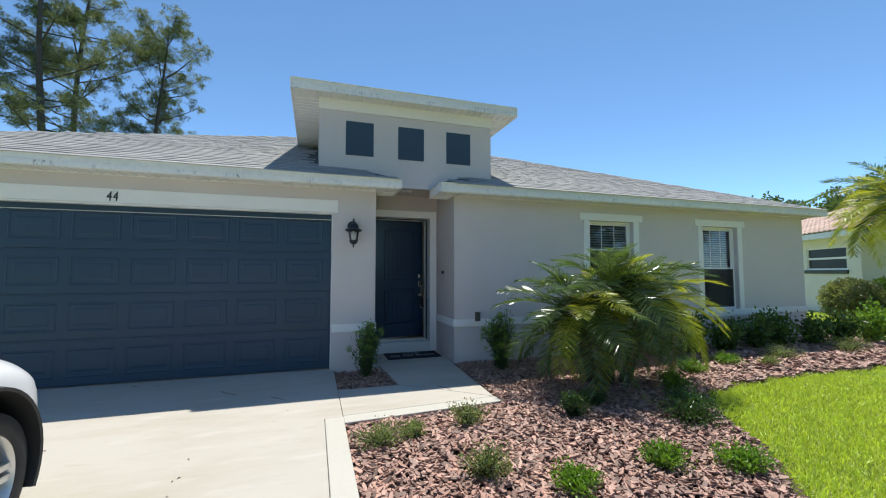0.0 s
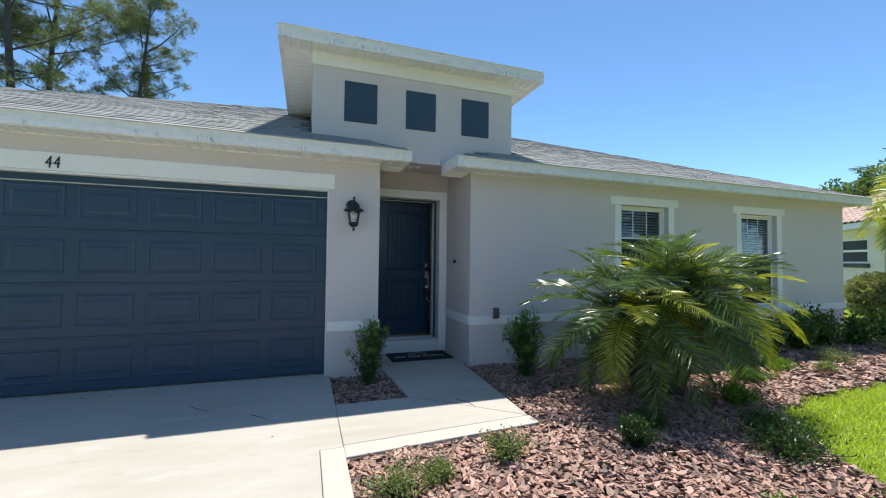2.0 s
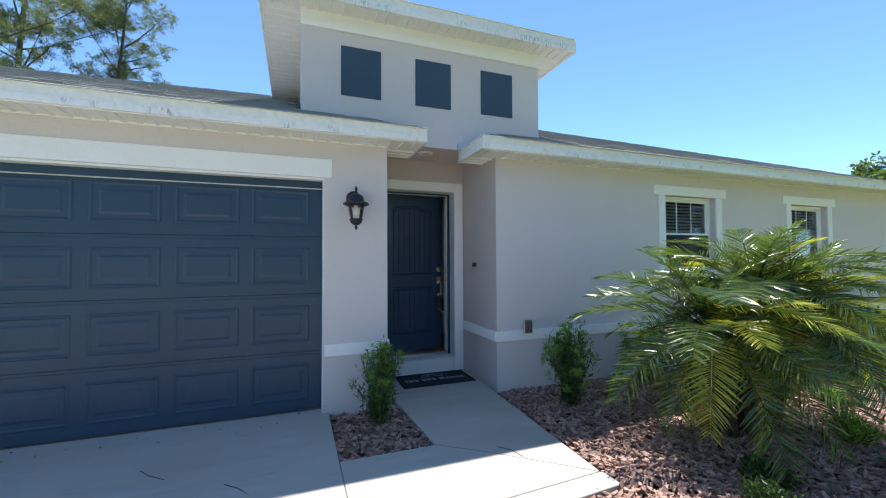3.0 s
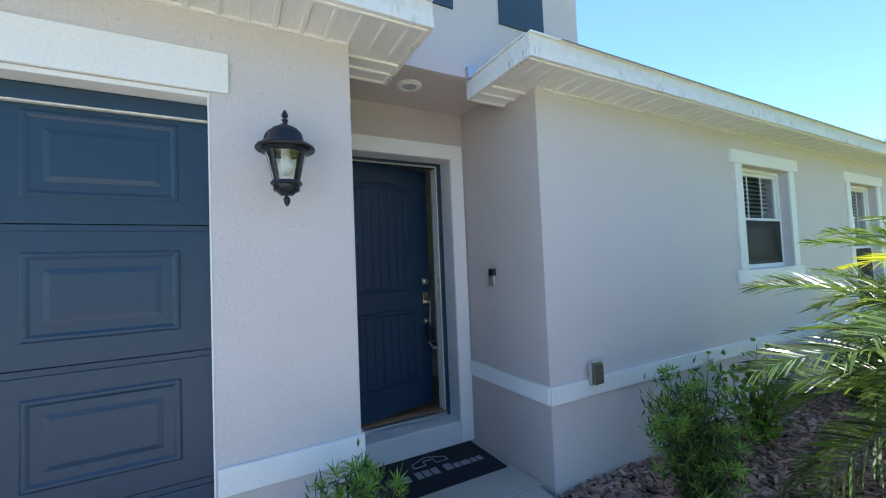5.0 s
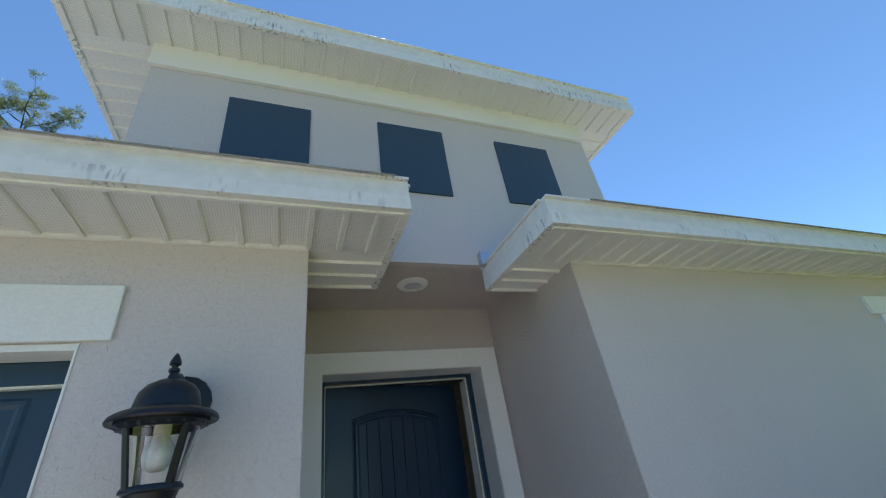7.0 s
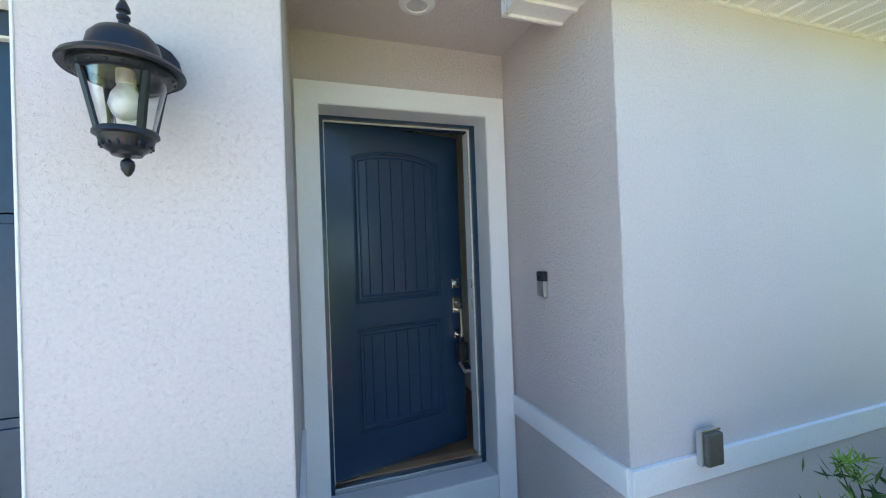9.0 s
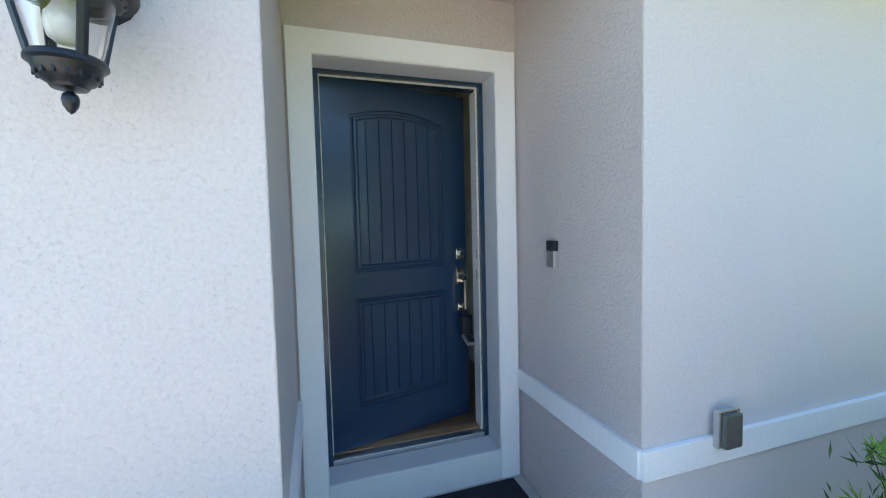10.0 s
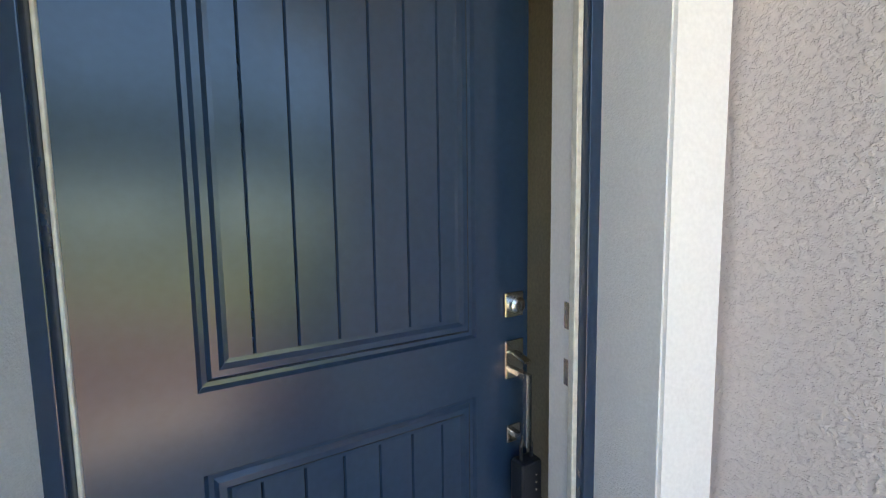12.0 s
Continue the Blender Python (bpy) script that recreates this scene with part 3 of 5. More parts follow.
# ---- windows ----
def window(nm, w, label):
    x0, x1, z0, z1 = w
    win = base(nm, ((x0 + x1) / 2, 0, z0), label, "window", kind="structure")
    inv = Matrix.Translation((-(x0 + x1) / 2, 0, -z0))

    def add(n, q, mat, bev=0.003, lab=""):
        p = part(n, bx(*q, bev), mat, win, lab)
        p.matrix_parent_inverse = inv
        return p
    add("casing", (x0 - 0.115, x0, -0.018, 0.0, z0, z1 + 0.0), M_TRIM)
    add("casing", (x1, x1 + 0.115, -0.018, 0.0, z0, z1 + 0.0), M_TRIM)
    add("head", (x0 - 0.195, x1 + 0.195, -0.022, 0.0, z1 + 0.001, z1 + 0.125), M_TRIM)
    add("sill", (x0 - 0.185, x1 + 0.185, -0.026, 0.0, z0 - 0.125, z0 - 0.001), M_TRIM)
    fy0, fy1, mid = 0.075, 0.13, (z0 + z1) / 2 - 0.02
    for q in ((x0, x0 + 0.035, fy0, fy1, z0, z1), (x1 - 0.035, x1, fy0, fy1, z0, z1), (x0 + 0.035, x1 - 0.035, fy0, fy1, z1 - 0.035, z1), (x0 + 0.035, x1 - 0.035, fy0, fy1, z0, z0 + 0.04)):
        add("window_frame", q, M_VINYL)
    for s0, s1, yy in ((mid, z1 - 0.035, 0.098), (z0 + 0.04, mid + 0.02, 0.082)):
        for q in ((x0 + 0.035, x0 + 0.065, yy, yy + 0.02, s0, s1), (x1 - 0.065, x1 - 0.035, yy, yy + 0.02, s0, s1), (x0 + 0.065, x1 - 0.065, yy, yy + 0.02, s1 - 0.03, s1), (x0 + 0.065, x1 - 0.065, yy, yy + 0.02, s0, s0 + 0.03)):
            add("sash", q, M_VINYL)
        g = add("pane", (x0 + 0.065, x1 - 0.065, yy + 0.008, yy + 0.013, s0 + 0.03, s1 - 0.03), M_PANE, 0)
        g.visible_shadow = False
    for i in (1, 2):
        xx = x0 + 0.065 + (x1 - x0 - 0.13) * i / 3
        add("muntin", (xx - 0.007, xx + 0.007, 0.1, 0.105, mid + 0.03, z1 - 0.065), M_VINYL, 0.001)
    add("insect_screen", (x0 + 0.036, x1 - 0.036, 0.077, 0.079, z0 + 0.041, mid), M_MESH, 0, "fine dark insect screen")
    # blind behind the glass
    bl = base("window_blind", ((x0 + x1) / 2, 0.17, z1), "white horizontal slat blind hanging behind the glass, half open", "blind")
    z = z1 - 0.05
    first = None
    while z > (z0 + z1) / 2 - 0.12:
        m = Matrix.Translation((0, 0, z - z1)) @ pose(0, 0, 0, 38, 0, 0)
        if first is None:
            first = part("slat", bx(-(x1 - x0) / 2 + 0.02, (x1 - x0) / 2 - 0.02, -0.024, 0.024, -0.0015, 0.0015), M_BLIND, bl)
            first.matrix_basis = m
        else:
            s = new("slat", first.data)
            s.parent, s.matrix_basis = bl, m
        z -= 0.044
    # Shallow box added behind the glass; its dark paint stands in for room shade.
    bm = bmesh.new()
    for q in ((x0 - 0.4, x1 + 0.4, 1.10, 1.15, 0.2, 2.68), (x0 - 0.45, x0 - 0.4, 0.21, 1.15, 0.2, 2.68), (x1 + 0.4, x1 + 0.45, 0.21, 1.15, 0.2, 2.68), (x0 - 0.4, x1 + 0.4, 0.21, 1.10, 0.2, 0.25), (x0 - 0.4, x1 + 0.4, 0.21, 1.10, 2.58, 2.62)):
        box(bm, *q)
    struct("wall_room_" + nm[-1], bm, M_DIM, "added room walls behind the window, their shade put into the paint", "wall")


window("window_1", W1, "white vinyl single-hung window with grilles and wide white casing")
window("window_2", W2, "tall white vinyl single-hung window with grilles and white casing")
struct("floor_house", bx(EX0 + 0.2, EX1 - 0.2, 1.15, 14.9, -0.05, 0.19), M_WOOD, "brown plank floor inside the house", "floor")
struct("ceiling_house", bx(EX0 + 0.2, EX1 - 0.2, 1.16, 14.9, 2.70, 2.74), M_ROOM, "plain ceiling inside the house", "ceiling")
struct("wall_hall", bx(0.25, 0.33, 1.12, 5.0, 0.19, 2.70), M_ROOM, "dim greige hall wall behind the front door", "wall")


# ---- front door ----
frame_door = base("door_frame", (-0.6, 1.06, 0.17), "navy painted door frame with cream weather strip", "door frame", kind="structure")
FINV = Matrix.Translation((0.6, -1.06, -0.17))
for n, q, mt in (("jamb", (DX0, DX0 + 0.03, 1.06, 1.19, 0.17, DZ1), M_NAVY), ("jamb", (DX1 - 0.03, DX1, 1.06, 1.19, 0.17, DZ1), M_NAVY), ("head", (DX0 + 0.03, DX1 - 0.03, 1.06, 1.19, DZ1 - 0.022, DZ1), M_NAVY),
                 ("weather_strip", (DX1 - 0.042, DX1 - 0.03, 1.085, 1.105, 0.2, DZ1 - 0.03), M_STRIP), ("weather_strip", (DX0 + 0.03, DX0 + 0.036, 1.085, 1.098, 0.2, DZ1 - 0.03), M_STRIP), ("weather_strip", (DX0 + 0.03, DX1 - 0.03, 1.085, 1.1, DZ1 - 0.03, DZ1 - 0.022), M_STRIP)):
    part(n, bx(*q, 0.002), mt, frame_door).matrix_parent_inverse = FINV
part("sill_plate", bx(DX0 + 0.03, DX1 - 0.03, 1.062, 1.12, 0.165, 0.195, 0.004), M_STEEL, frame_door, "grooved aluminium threshold").matrix_parent_inverse = FINV
part("threshold", bx(DX0 + 0.03, DX1 - 0.03, 1.12, 1.19, 0.165, 0.2, 0.004), M_OAK, frame_door, "raw oak threshold strip").matrix_parent_inverse = FINV
part("jamb_rabbet", bx(DX1 - 0.033, DX1 - 0.03, 1.106, 1.193, 0.2, DZ1 - 0.03), M_TRIM, frame_door, "bare white inner jamb").matrix_parent_inverse = FINV
for zc in (1.146, 1.275):
    part("strike_plate", bx(DX1 - 0.036, DX1 - 0.033, 1.109, 1.13, zc - 0.03, zc + 0.03, 0.001), M_CHROME, frame_door).matrix_parent_inverse = FINV

DW, DH = 0.906, 2.035
door = base("door_front", (-1.045, 1.090, 0.216), "navy panelled front door with plank grooves, standing ajar", "door", kind="structure")
door.matrix_basis = pose(-1.045, 1.090, 0.216, 0, 0, 13.3)
PL, PR, UB, UT, UA, LB, LT = 0.163, 0.742, 0.984, 1.845, 1.895, 0.220, 0.834


def arch(s, d):
    """Height of the arched top of the upper panel at s, set in by d."""
    q = (s - (PL + PR) / 2) / ((PR - PL) / 2)
    return UT - d + (UA - UT) * (1 - q * q)


bm = bmesh.new()
N = 24
cols = [0.0] + [PL + (PR - PL) * i / N for i in range(N + 1)] + [DW]
zrow = lambda s: [0.0, LB, LT, UB, arch(min(max(s, PL), PR), 0), DH]
front = [[bm.verts.new((s, 0, z)) for z in zrow(s)] for s in cols]
back = [[bm.verts.new((s, 0.044, z)) for z in (0.0, DH)] for s in (0.0, DW)]
for i in range(len(cols) - 1):
    for k in range(5):
        if 1 <= i <= N and k in (1, 3):
            continue
        bm.faces.new((front[i][k], front[i + 1][k], front[i + 1][k + 1], front[i][k + 1]))
bm.faces.new((back[0][0], back[0][1], back[1][1], back[1][0]))
bm.faces.new([*front[0], back[0][1], back[0][0]])
bm.faces.new([*front[-1], back[1][1], back[1][0]])
bm.faces.new([c[0] for c in front] + [back[1][0], back[0][0]])
bm.faces.new([c[-1] for c in front] + [back[1][1], back[0][1]])
slab = part("slab", bm, M_NAVY, door)


def panel(lo, top):
    """A recessed moulded panel with plank grooves."""
    bm = bmesh.new()
    rings = [(0.0, 0.0), (0.006, 0.009), (0.014, 0.010), (0.022, 0.002), (0.034, 0.0015), (0.042, 0.010), (0.050, 0.011)]
    loops = []
    for d, yy in rings:
        ss = [PL + d + (PR - PL - 2 * d) * i / N for i in range(N + 1)]
        loop = [(s, yy, lo + d) for s in ss] + [(s, yy, top(s, d)) for s in reversed(ss)]
        loops.append([bm.verts.new(p) for p in loop])
    for a, b2 in zip(loops, loops[1:]):
        for i in range(len(a)):
            j = (i + 1) % len(a)
            bm.faces.new((a[i], a[j], b2[j], b2[i]))
    d = rings[-1][0]
    s0, s1 = PL + d, PR - d
    edges = [s0]
    for i in range(1, 7):
        g = s0 + (s1 - s0) * (i - 0.46) / 6.08
        edges += [g - 0.003, g, g + 0.003]
    edges.append(s1)
    prev = None
    for i, s in enumerate(edges):
        yy = 0.011 + (0.0045 if i and i < len(edges) - 1 and (i - 1) % 3 == 1 else 0.0)
        cur = (bm.verts.new((s, yy, lo + d)), bm.verts.new((s, yy, top(s, d))))
        if prev:
            bm.faces.new((prev[0], cur[0], cur[1], prev[1]))
        prev = cur
    return bm


part("edge", bx(DW, DW + 0.0016, 0.003, 0.043, 0.01, DH - 0.01), M_STRIP, door, "bare pale edge of the door leaf")
part("panel", panel(UB, arch), M_NAVY, door, "arched upper panel with plank grooves")
part("panel", panel(LB, lambda s, d: LT - d), M_NAVY, door, "lower panel with plank grooves")


# ---- ground ----
struct("ground", bx(-250, 250, -250, 250, -0.4, -0.075), M_GROUND, "wide grassy ground reaching the horizon", "ground")
STRIP, SX = -1.745, -1.91


def slab_poly(points, top, thick=0.1):
    bm = bmesh.new()
    f = bm.faces.new([bm.verts.new((x, y, top)) for x, y in points])
    r = bmesh.ops.extrude_face_region(bm, geom=[f])
    bmesh.ops.translate(bm, vec=(0, 0, -thick), verts=[v for v in r["geom"] if isinstance(v, bmesh.types.BMVert)])
    es = [e for e in bm.edges if all(v.co.z > top - 1e-5 for v in e.verts)]
    bmesh.ops.bevel(bm, geom=es, offset=0.004, segments=1, affect="EDGES")
    return bm


drive = base("driveway", (-4, -5, -0.05), "pale concrete driveway, stained and lightly cracked", "driveway", kind="structure")
DINV = Matrix.Translation((4, 5, 0.05))
for poly in (((-6.95, 0.12), (-6.95, -3.9), (SX - 0.004, -3.9), (SX - 0.004, -1.835), (STRIP - 0.004, -1.835), (STRIP - 0.004, 0.0), (GX1, 0.0), (GX1, 0.12)),
             ((-6.95, -3.906), (-6.95, -9.0), (SX - 0.004, -9.0), (SX - 0.004, -3.906)), ((-6.95, -9.006), (-6.95, -15.0), (SX - 0.004, -15.0), (SX - 0.004, -9.006))):
    part("slab", slab_poly(poly, 0.0), M_CONC, drive).matrix_parent_inverse = DINV
for y0, y1 in ((-1.84, -4.9), (-4.905, -9.0), (-9.006, -15.0)):
    part("edging", slab_poly(((SX, y0), (SX, y1), (STRIP, y1), (STRIP, y0)), 0.003), M_CONC2, drive, "lighter concrete edging strip").matrix_parent_inverse = DINV
path = base("walkway", (-0.8, -0.9, -0.05), "pale concrete walkway to the front door with saw-cut joints", "walkway", kind="structure")
PINV = Matrix.Translation((0.8, 0.9, 0.05))
for poly, mt in ((((STRIP, -0.962), (STRIP, -1.80), (-0.15, -1.70), (-0.045, 0.095), (-1.105, 0.095), (-1.04, -0.958)), M_CONC),
                 (((STRIP, -1.806), (STRIP, -1.992), (-0.125, -1.866), (-0.145, -1.706)), M_CONC2),
                 (((RX0 + 0.003, 0.101), (RX1 - 0.003, 0.101), (RX1 - 0.003, RY - 0.003), (RX0 + 0.003, RY - 0.003)), M_CONC)):
    part("slab", slab_poly(poly, 0.0), mt, path).matrix_parent_inverse = PINV
bm = bmesh.new()
tube(bm, [(-1.04, -0.96, 0.0), (-0.75, -1.18, 0.0004), (-0.42, -1.47, 0.0), (-0.16, -1.70, 0.0004)], [0.002, 0.0018, 0.0022, 0.002], 5)
part("joint", bm, M_JOINT, path, "thin dark diagonal crack").matrix_parent_inverse = PINV
bm = bmesh.new()
box(bm, -6.9, STRIP + 0.01, -14.9, 0.2, -0.09, -0.055)
box(bm, -1.8, 0.0, -1.9, 0.9, -0.09, -0.055)
struct("joint_bed", bm, M_JOINT, "dark earth under the concrete joints", "ground")
struct("road", bx(-120, 120, -24.0, -17.0, -0.3, -0.06), M_ROAD, "grey asphalt street", "road")

EDGE = ((-1.74, -7.2), (-0.4, -5.9), (0.3, -4.8), (0.81, -4.05), (1.43, -3.28), (1.85, -2.62), (2.3, -2.22), (3.0, -2.05), (4.1, -2.0), (6.1, -2.05), (9.0, -1.9), (10.4, -0.6))


def lawn_edge(x):
    if x < EDGE[0][0] or x > EDGE[-1][0]:
        return None
    for (a, ya), (b, yb) in zip(EDGE, EDGE[1:]):
        if x <= b:
            return ya + (yb - ya) * (x - a) / (b - a) + 0.04 * math.sin(9 * x) + 0.02 * math.sin(31 * x)


def walk_front(x):
    return -1.992 + (x - STRIP) * 0.0778


def in_bed(x, y):
    if y > -0.004:
        return False
    if STRIP < x < -1.07 - 0.065 * y - 0.03 and y > -0.955:
        return True
    e = lawn_edge(x)
    if e is None or y < e:
        return False
    if x > -0.04 + 0.052 * y and (x > -0.12 or y > -1.9):
        return True
    return x > STRIP and y < walk_front(x) - 0.005


def bed_z(x, y):
    return -0.035 + 0.018 * noise.noise((x * 1.7, y * 1.7, 0)) + 0.012 * min(1.0, max(0.0, -y - 0.05))


bm = bmesh.new()
G = 0.06
cells, grid = {}, []
for i in range(int(12.2 / G)):
    for j in range(int(7.3 / G)):
        x, y = STRIP + i * G, -7.25 + j * G
        if any(in_bed(x + a * G, y + b * G) for a, b in ((0.5, 0.5), (0, 0), (1, 0), (0, 1), (1, 1))):
            vs = []
            for a, b in ((0, 0), (1, 0), (1, 1), (0, 1)):
                if (i + a, j + b) not in cells:
                    cells[i + a, j + b] = bm.verts.new((x + a * G, y + b * G, bed_z(x + a * G, y + b * G) - 0.02))
                vs.append(cells[i + a, j + b])
            bm.faces.new(vs)
struct("planting_bed", bm, M_SOIL, "dark soil of the planting bed under bark mulch", "ground", smooth=True)

rng = np.random.default_rng(7)


def scatter_mesh(name, mat, verts, faces, label, category, kind="stuff"):
    me = bpy.data.meshes.new(name)
    me.from_pydata(verts, [], faces)
    me.materials.append(mat)
    return tagged(new(name, me), label, category, kind=kind)


def chips():
    verts, faces = [], []
    spots = []
    for x0, x1, y0, y1, dens, k in ((STRIP, 3.4, -5.2, 0.0, 1650, 1.0), (3.4, 10.3, -2.2, 0.0, 620, 1.5), (STRIP, 0.4, -7.2, -5.2, 500, 1.4)):
        for x, y in zip(*(rng.uniform(a, b, int(dens * (x1 - x0) * (y1 - y0))) for a, b in ((x0, x1), (y0, y1)))):
            if in_bed(x, y):
                spots.append((x, y, k))
    for x, y, k in spots:
        n = int(rng.integers(5, 8))
        L, W = k * rng.uniform(0.018, 0.052), k * rng.uniform(0.009, 0.024)
        th = rng.uniform(0.003, 0.009)
        yaw, tx, ty = rng.uniform(0, 6.283), rng.normal(0, 0.28), rng.normal(0, 0.28)
        c, s = math.cos(yaw), math.sin(yaw)
        z = bed_z(x, y) + rng.uniform(-0.012, 0.014)
        b = len(verts)
        ring = []
        for i in range(n):
            a = 6.283 * (i + rng.uniform(-0.3, 0.3)) / n
            ring.append((L * math.cos(a) * rng.uniform(0.75, 1.1), W * math.sin(a) * rng.uniform(0.75, 1.15)))
        for top in (0, 1):
            for u, v in ring:
                q = 0.92 if top else 1.0
                verts.append((x + (u * c - v * s) * q, y + (u * s + v * c) * q, z + u * tx + v * ty + top * th + (0.05 * u * u / L if top else 0)))
        faces.append([b + n + i for i in range(n)])
        for i in range(n):
            j = (i + 1) % n
            faces.append([b + i, b + j, b + n + j, b + n + i])
    return verts, faces


scatter_mesh("bark_mulch", M_BARK, *chips(), "reddish-brown bark chip mulch spread over the planting bed", "mulch")

M_GRASS = leafy("grass_blade", (0.40, 0.49, 0.075), (0.45, 0.49, 0.10), 0.5, 0.4)


def blades(spots, lo, hi, wide):
    p = np.array(spots)
    n = len(p)
    h, w, a = rng.uniform(lo, hi, n), wide * rng.uniform(0.7, 1.3, n), rng.uniform(0, 6.283, n)
    lean = rng.normal(0, 0.45, (n, 2)) * h[:, None]
    side = np.stack((w * np.cos(a), w * np.sin(a)), 1)
    v = np.zeros((n, 5, 3))
    v[:, 0, :2], v[:, 1, :2] = p[:, :2] - side, p[:, :2] + side
    v[:, 2, :2], v[:, 3, :2] = p[:, :2] + 0.7 * side + 0.4 * lean, p[:, :2] - 0.7 * side + 0.4 * lean
    v[:, 4, :2] = p[:, :2] + lean
    v[:, :, 2] = p[:, 2:3] + h[:, None] * np.array((0, 0, 0.6, 0.6, 0.95))
    faces = [f for b in range(0, 5 * n, 5) for f in ((b, b + 1, b + 2, b + 3), (b + 3, b + 2, b + 4))]
    return v.reshape(-1, 3).tolist(), faces


spots = []
for x0, x1, y0, y1, dens in ((0.2, 5.0, -5.5, -1.9, 5200), (5.0, 10.5, -4.5, -1.8, 2400), (8.6, 16.0, -3.5, 3.5, 900), (5, 16, -8.5, -4.5, 500)):
    for x, y in zip(*(rng.uniform(a, b, int(dens * (x1 - x0) * (y1 - y0))) for a, b in ((x0, x1), (y0, y1)))):
        e = lawn_edge(x)
        if (e is None and (x > 10.4)) or (e is not None and y < e + 0.02):
            spots.append((x, y, -0.078))
scatter_mesh("lawn_grass", M_GRASS, *blades(spots, 0.03, 0.075, 0.0042), "bright sunlit yellow-green lawn grass", "grass")


# ---- plants ----
M_PALM = leafy("palm_leaflet", (0.062, 0.105, 0.034), (0.18, 0.24, 0.05), 0.25, 0.5)
# Yellow-green leaflets: the sun glowing through them is put into the colour.
M_PALMY = leafy("palm_leaflet_sunlit", (0.33, 0.37, 0.04), (0.52, 0.38, 0.05), 0.32, 0.3)
M_DRY = leafy("palm_leaflet_dry", (0.36, 0.22, 0.09), (0.26, 0.15, 0.06), 0.5, 0.3)
M_TRUNK = material("fibrous_palm_trunk", (0.085, 0.055, 0.038), 0.95, 0, 0.35, 14, 90, 0.02, 40)
M_STEM = material("brown_twig", (0.10, 0.075, 0.05), 0.85, 0, 0.2, 10, 80)
M_PODO = leafy("narrow_dark_leaf", (0.045, 0.095, 0.028), (0.10, 0.16, 0.035), 0.35, 0.5)
M_SAGE = leafy("small_grey_green_leaf", (0.19, 0.24, 0.10), (0.28, 0.31, 0.14), 0.5, 0.35)
M_BROAD = leafy("glossy_broad_leaf", (0.070, 0.130, 0.030), (0.14, 0.20, 0.03), 0.25, 0.45)
M_VARI = leafy("pale_variegated_leaf", (0.20, 0.22, 0.10), (0.34, 0.33, 0.20), 0.4, 0.35)
M_FRESH = leafy("fresh_green_leaf", (0.13, 0.24, 0.03), (0.20, 0.30, 0.04), 0.4, 0.4)
M_SHOOT = leafy("young_yellow_green_leaf", (0.17, 0.30, 0.045), (0.24, 0.36, 0.06), 0.4, 0.3)
M_PINE = leafy("pine_needles", (0.10, 0.125, 0.068), (0.17, 0.185, 0.09), 0.5, 0.4)
M_OAKL = leafy("far_tree_leaf", (0.085, 0.125, 0.04), (0.13, 0.17, 0.055), 0.5, 0.4)
M_PINEB = material("grey_pine_bark", (0.075, 0.062, 0.054), 0.9, 0, 0.3, 4, 30, 0.02, 14)


def frond_mesh(name, mat, length, droop, pairs, leaf, seed, wide=0.0065):
    """A feather palm frond that rises along +x and arches over, with two ranks of narrow folded leaflets."""
    r = np.random.default_rng(seed)
    verts, faces = [], []

    def at(t):
        return Vector((length * (t - 0.12 * t * t), 0, length * (0.42 * t - droop * t * t)))
    for i in range(11):
        t = i / 10
        p, w = at(t), 0.007 * (1 - 0.85 * t)
        b = len(verts)
        verts += [(p.x, -w, p.z), (p.x, w, p.z), (p.x, 0, p.z + w * 1.3)]
        if i:
            a = b - 3
            faces += [(a, a + 1, b + 1, b), (a + 1, a + 2, b + 2, b + 1), (a + 2, a, b, b + 2)]
    for i in range(pairs):
        t = 0.14 + 0.86 * i / (pairs - 1)
        p = at(t)
        tan = (at(min(1, t + 0.02)) - at(t - 0.02)).normalized()
        for side in (-1, 1):
            ll = leaf * (0.45 + 1.0 * math.sin(math.pi * min(1, 0.12 + t * 0.86)) ** 0.8) * r.uniform(0.85, 1.12)
            fwd = 0.35 + 0.75 * t + r.normal(0, 0.07)
            d = (tan * fwd + Vector((0, side, 0)) + Vector((0, 0, 0.25 + r.normal(0, 0.1)))).normalized()
            sag = ll * r.uniform(0.08, 0.3)
            b = len(verts)
            nrm = Vector((tan.x, 0, tan.z))
            nrm.rotate(Matrix.Rotation(side * 0.5 + r.normal(0, 0.45), 3, d))
            for q, ww in ((0.0, 0.35), (0.35, 1.0), (0.72, 0.75), (1.0, 0.05)):
                c = p + d * ll * q - Vector((0, 0, sag * q * q))
                verts += [tuple(c - nrm * wide * ww), tuple(c + nrm * wide * ww)]
            for k in range(3):
                faces.append((b + 2 * k, b + 2 * k + 1, b + 2 * k + 3, b + 2 * k + 2))
    me = bpy.data.meshes.new(name)
    me.from_pydata([tuple(v) for v in verts], [], faces)
    me.materials.append(mat)
    return me


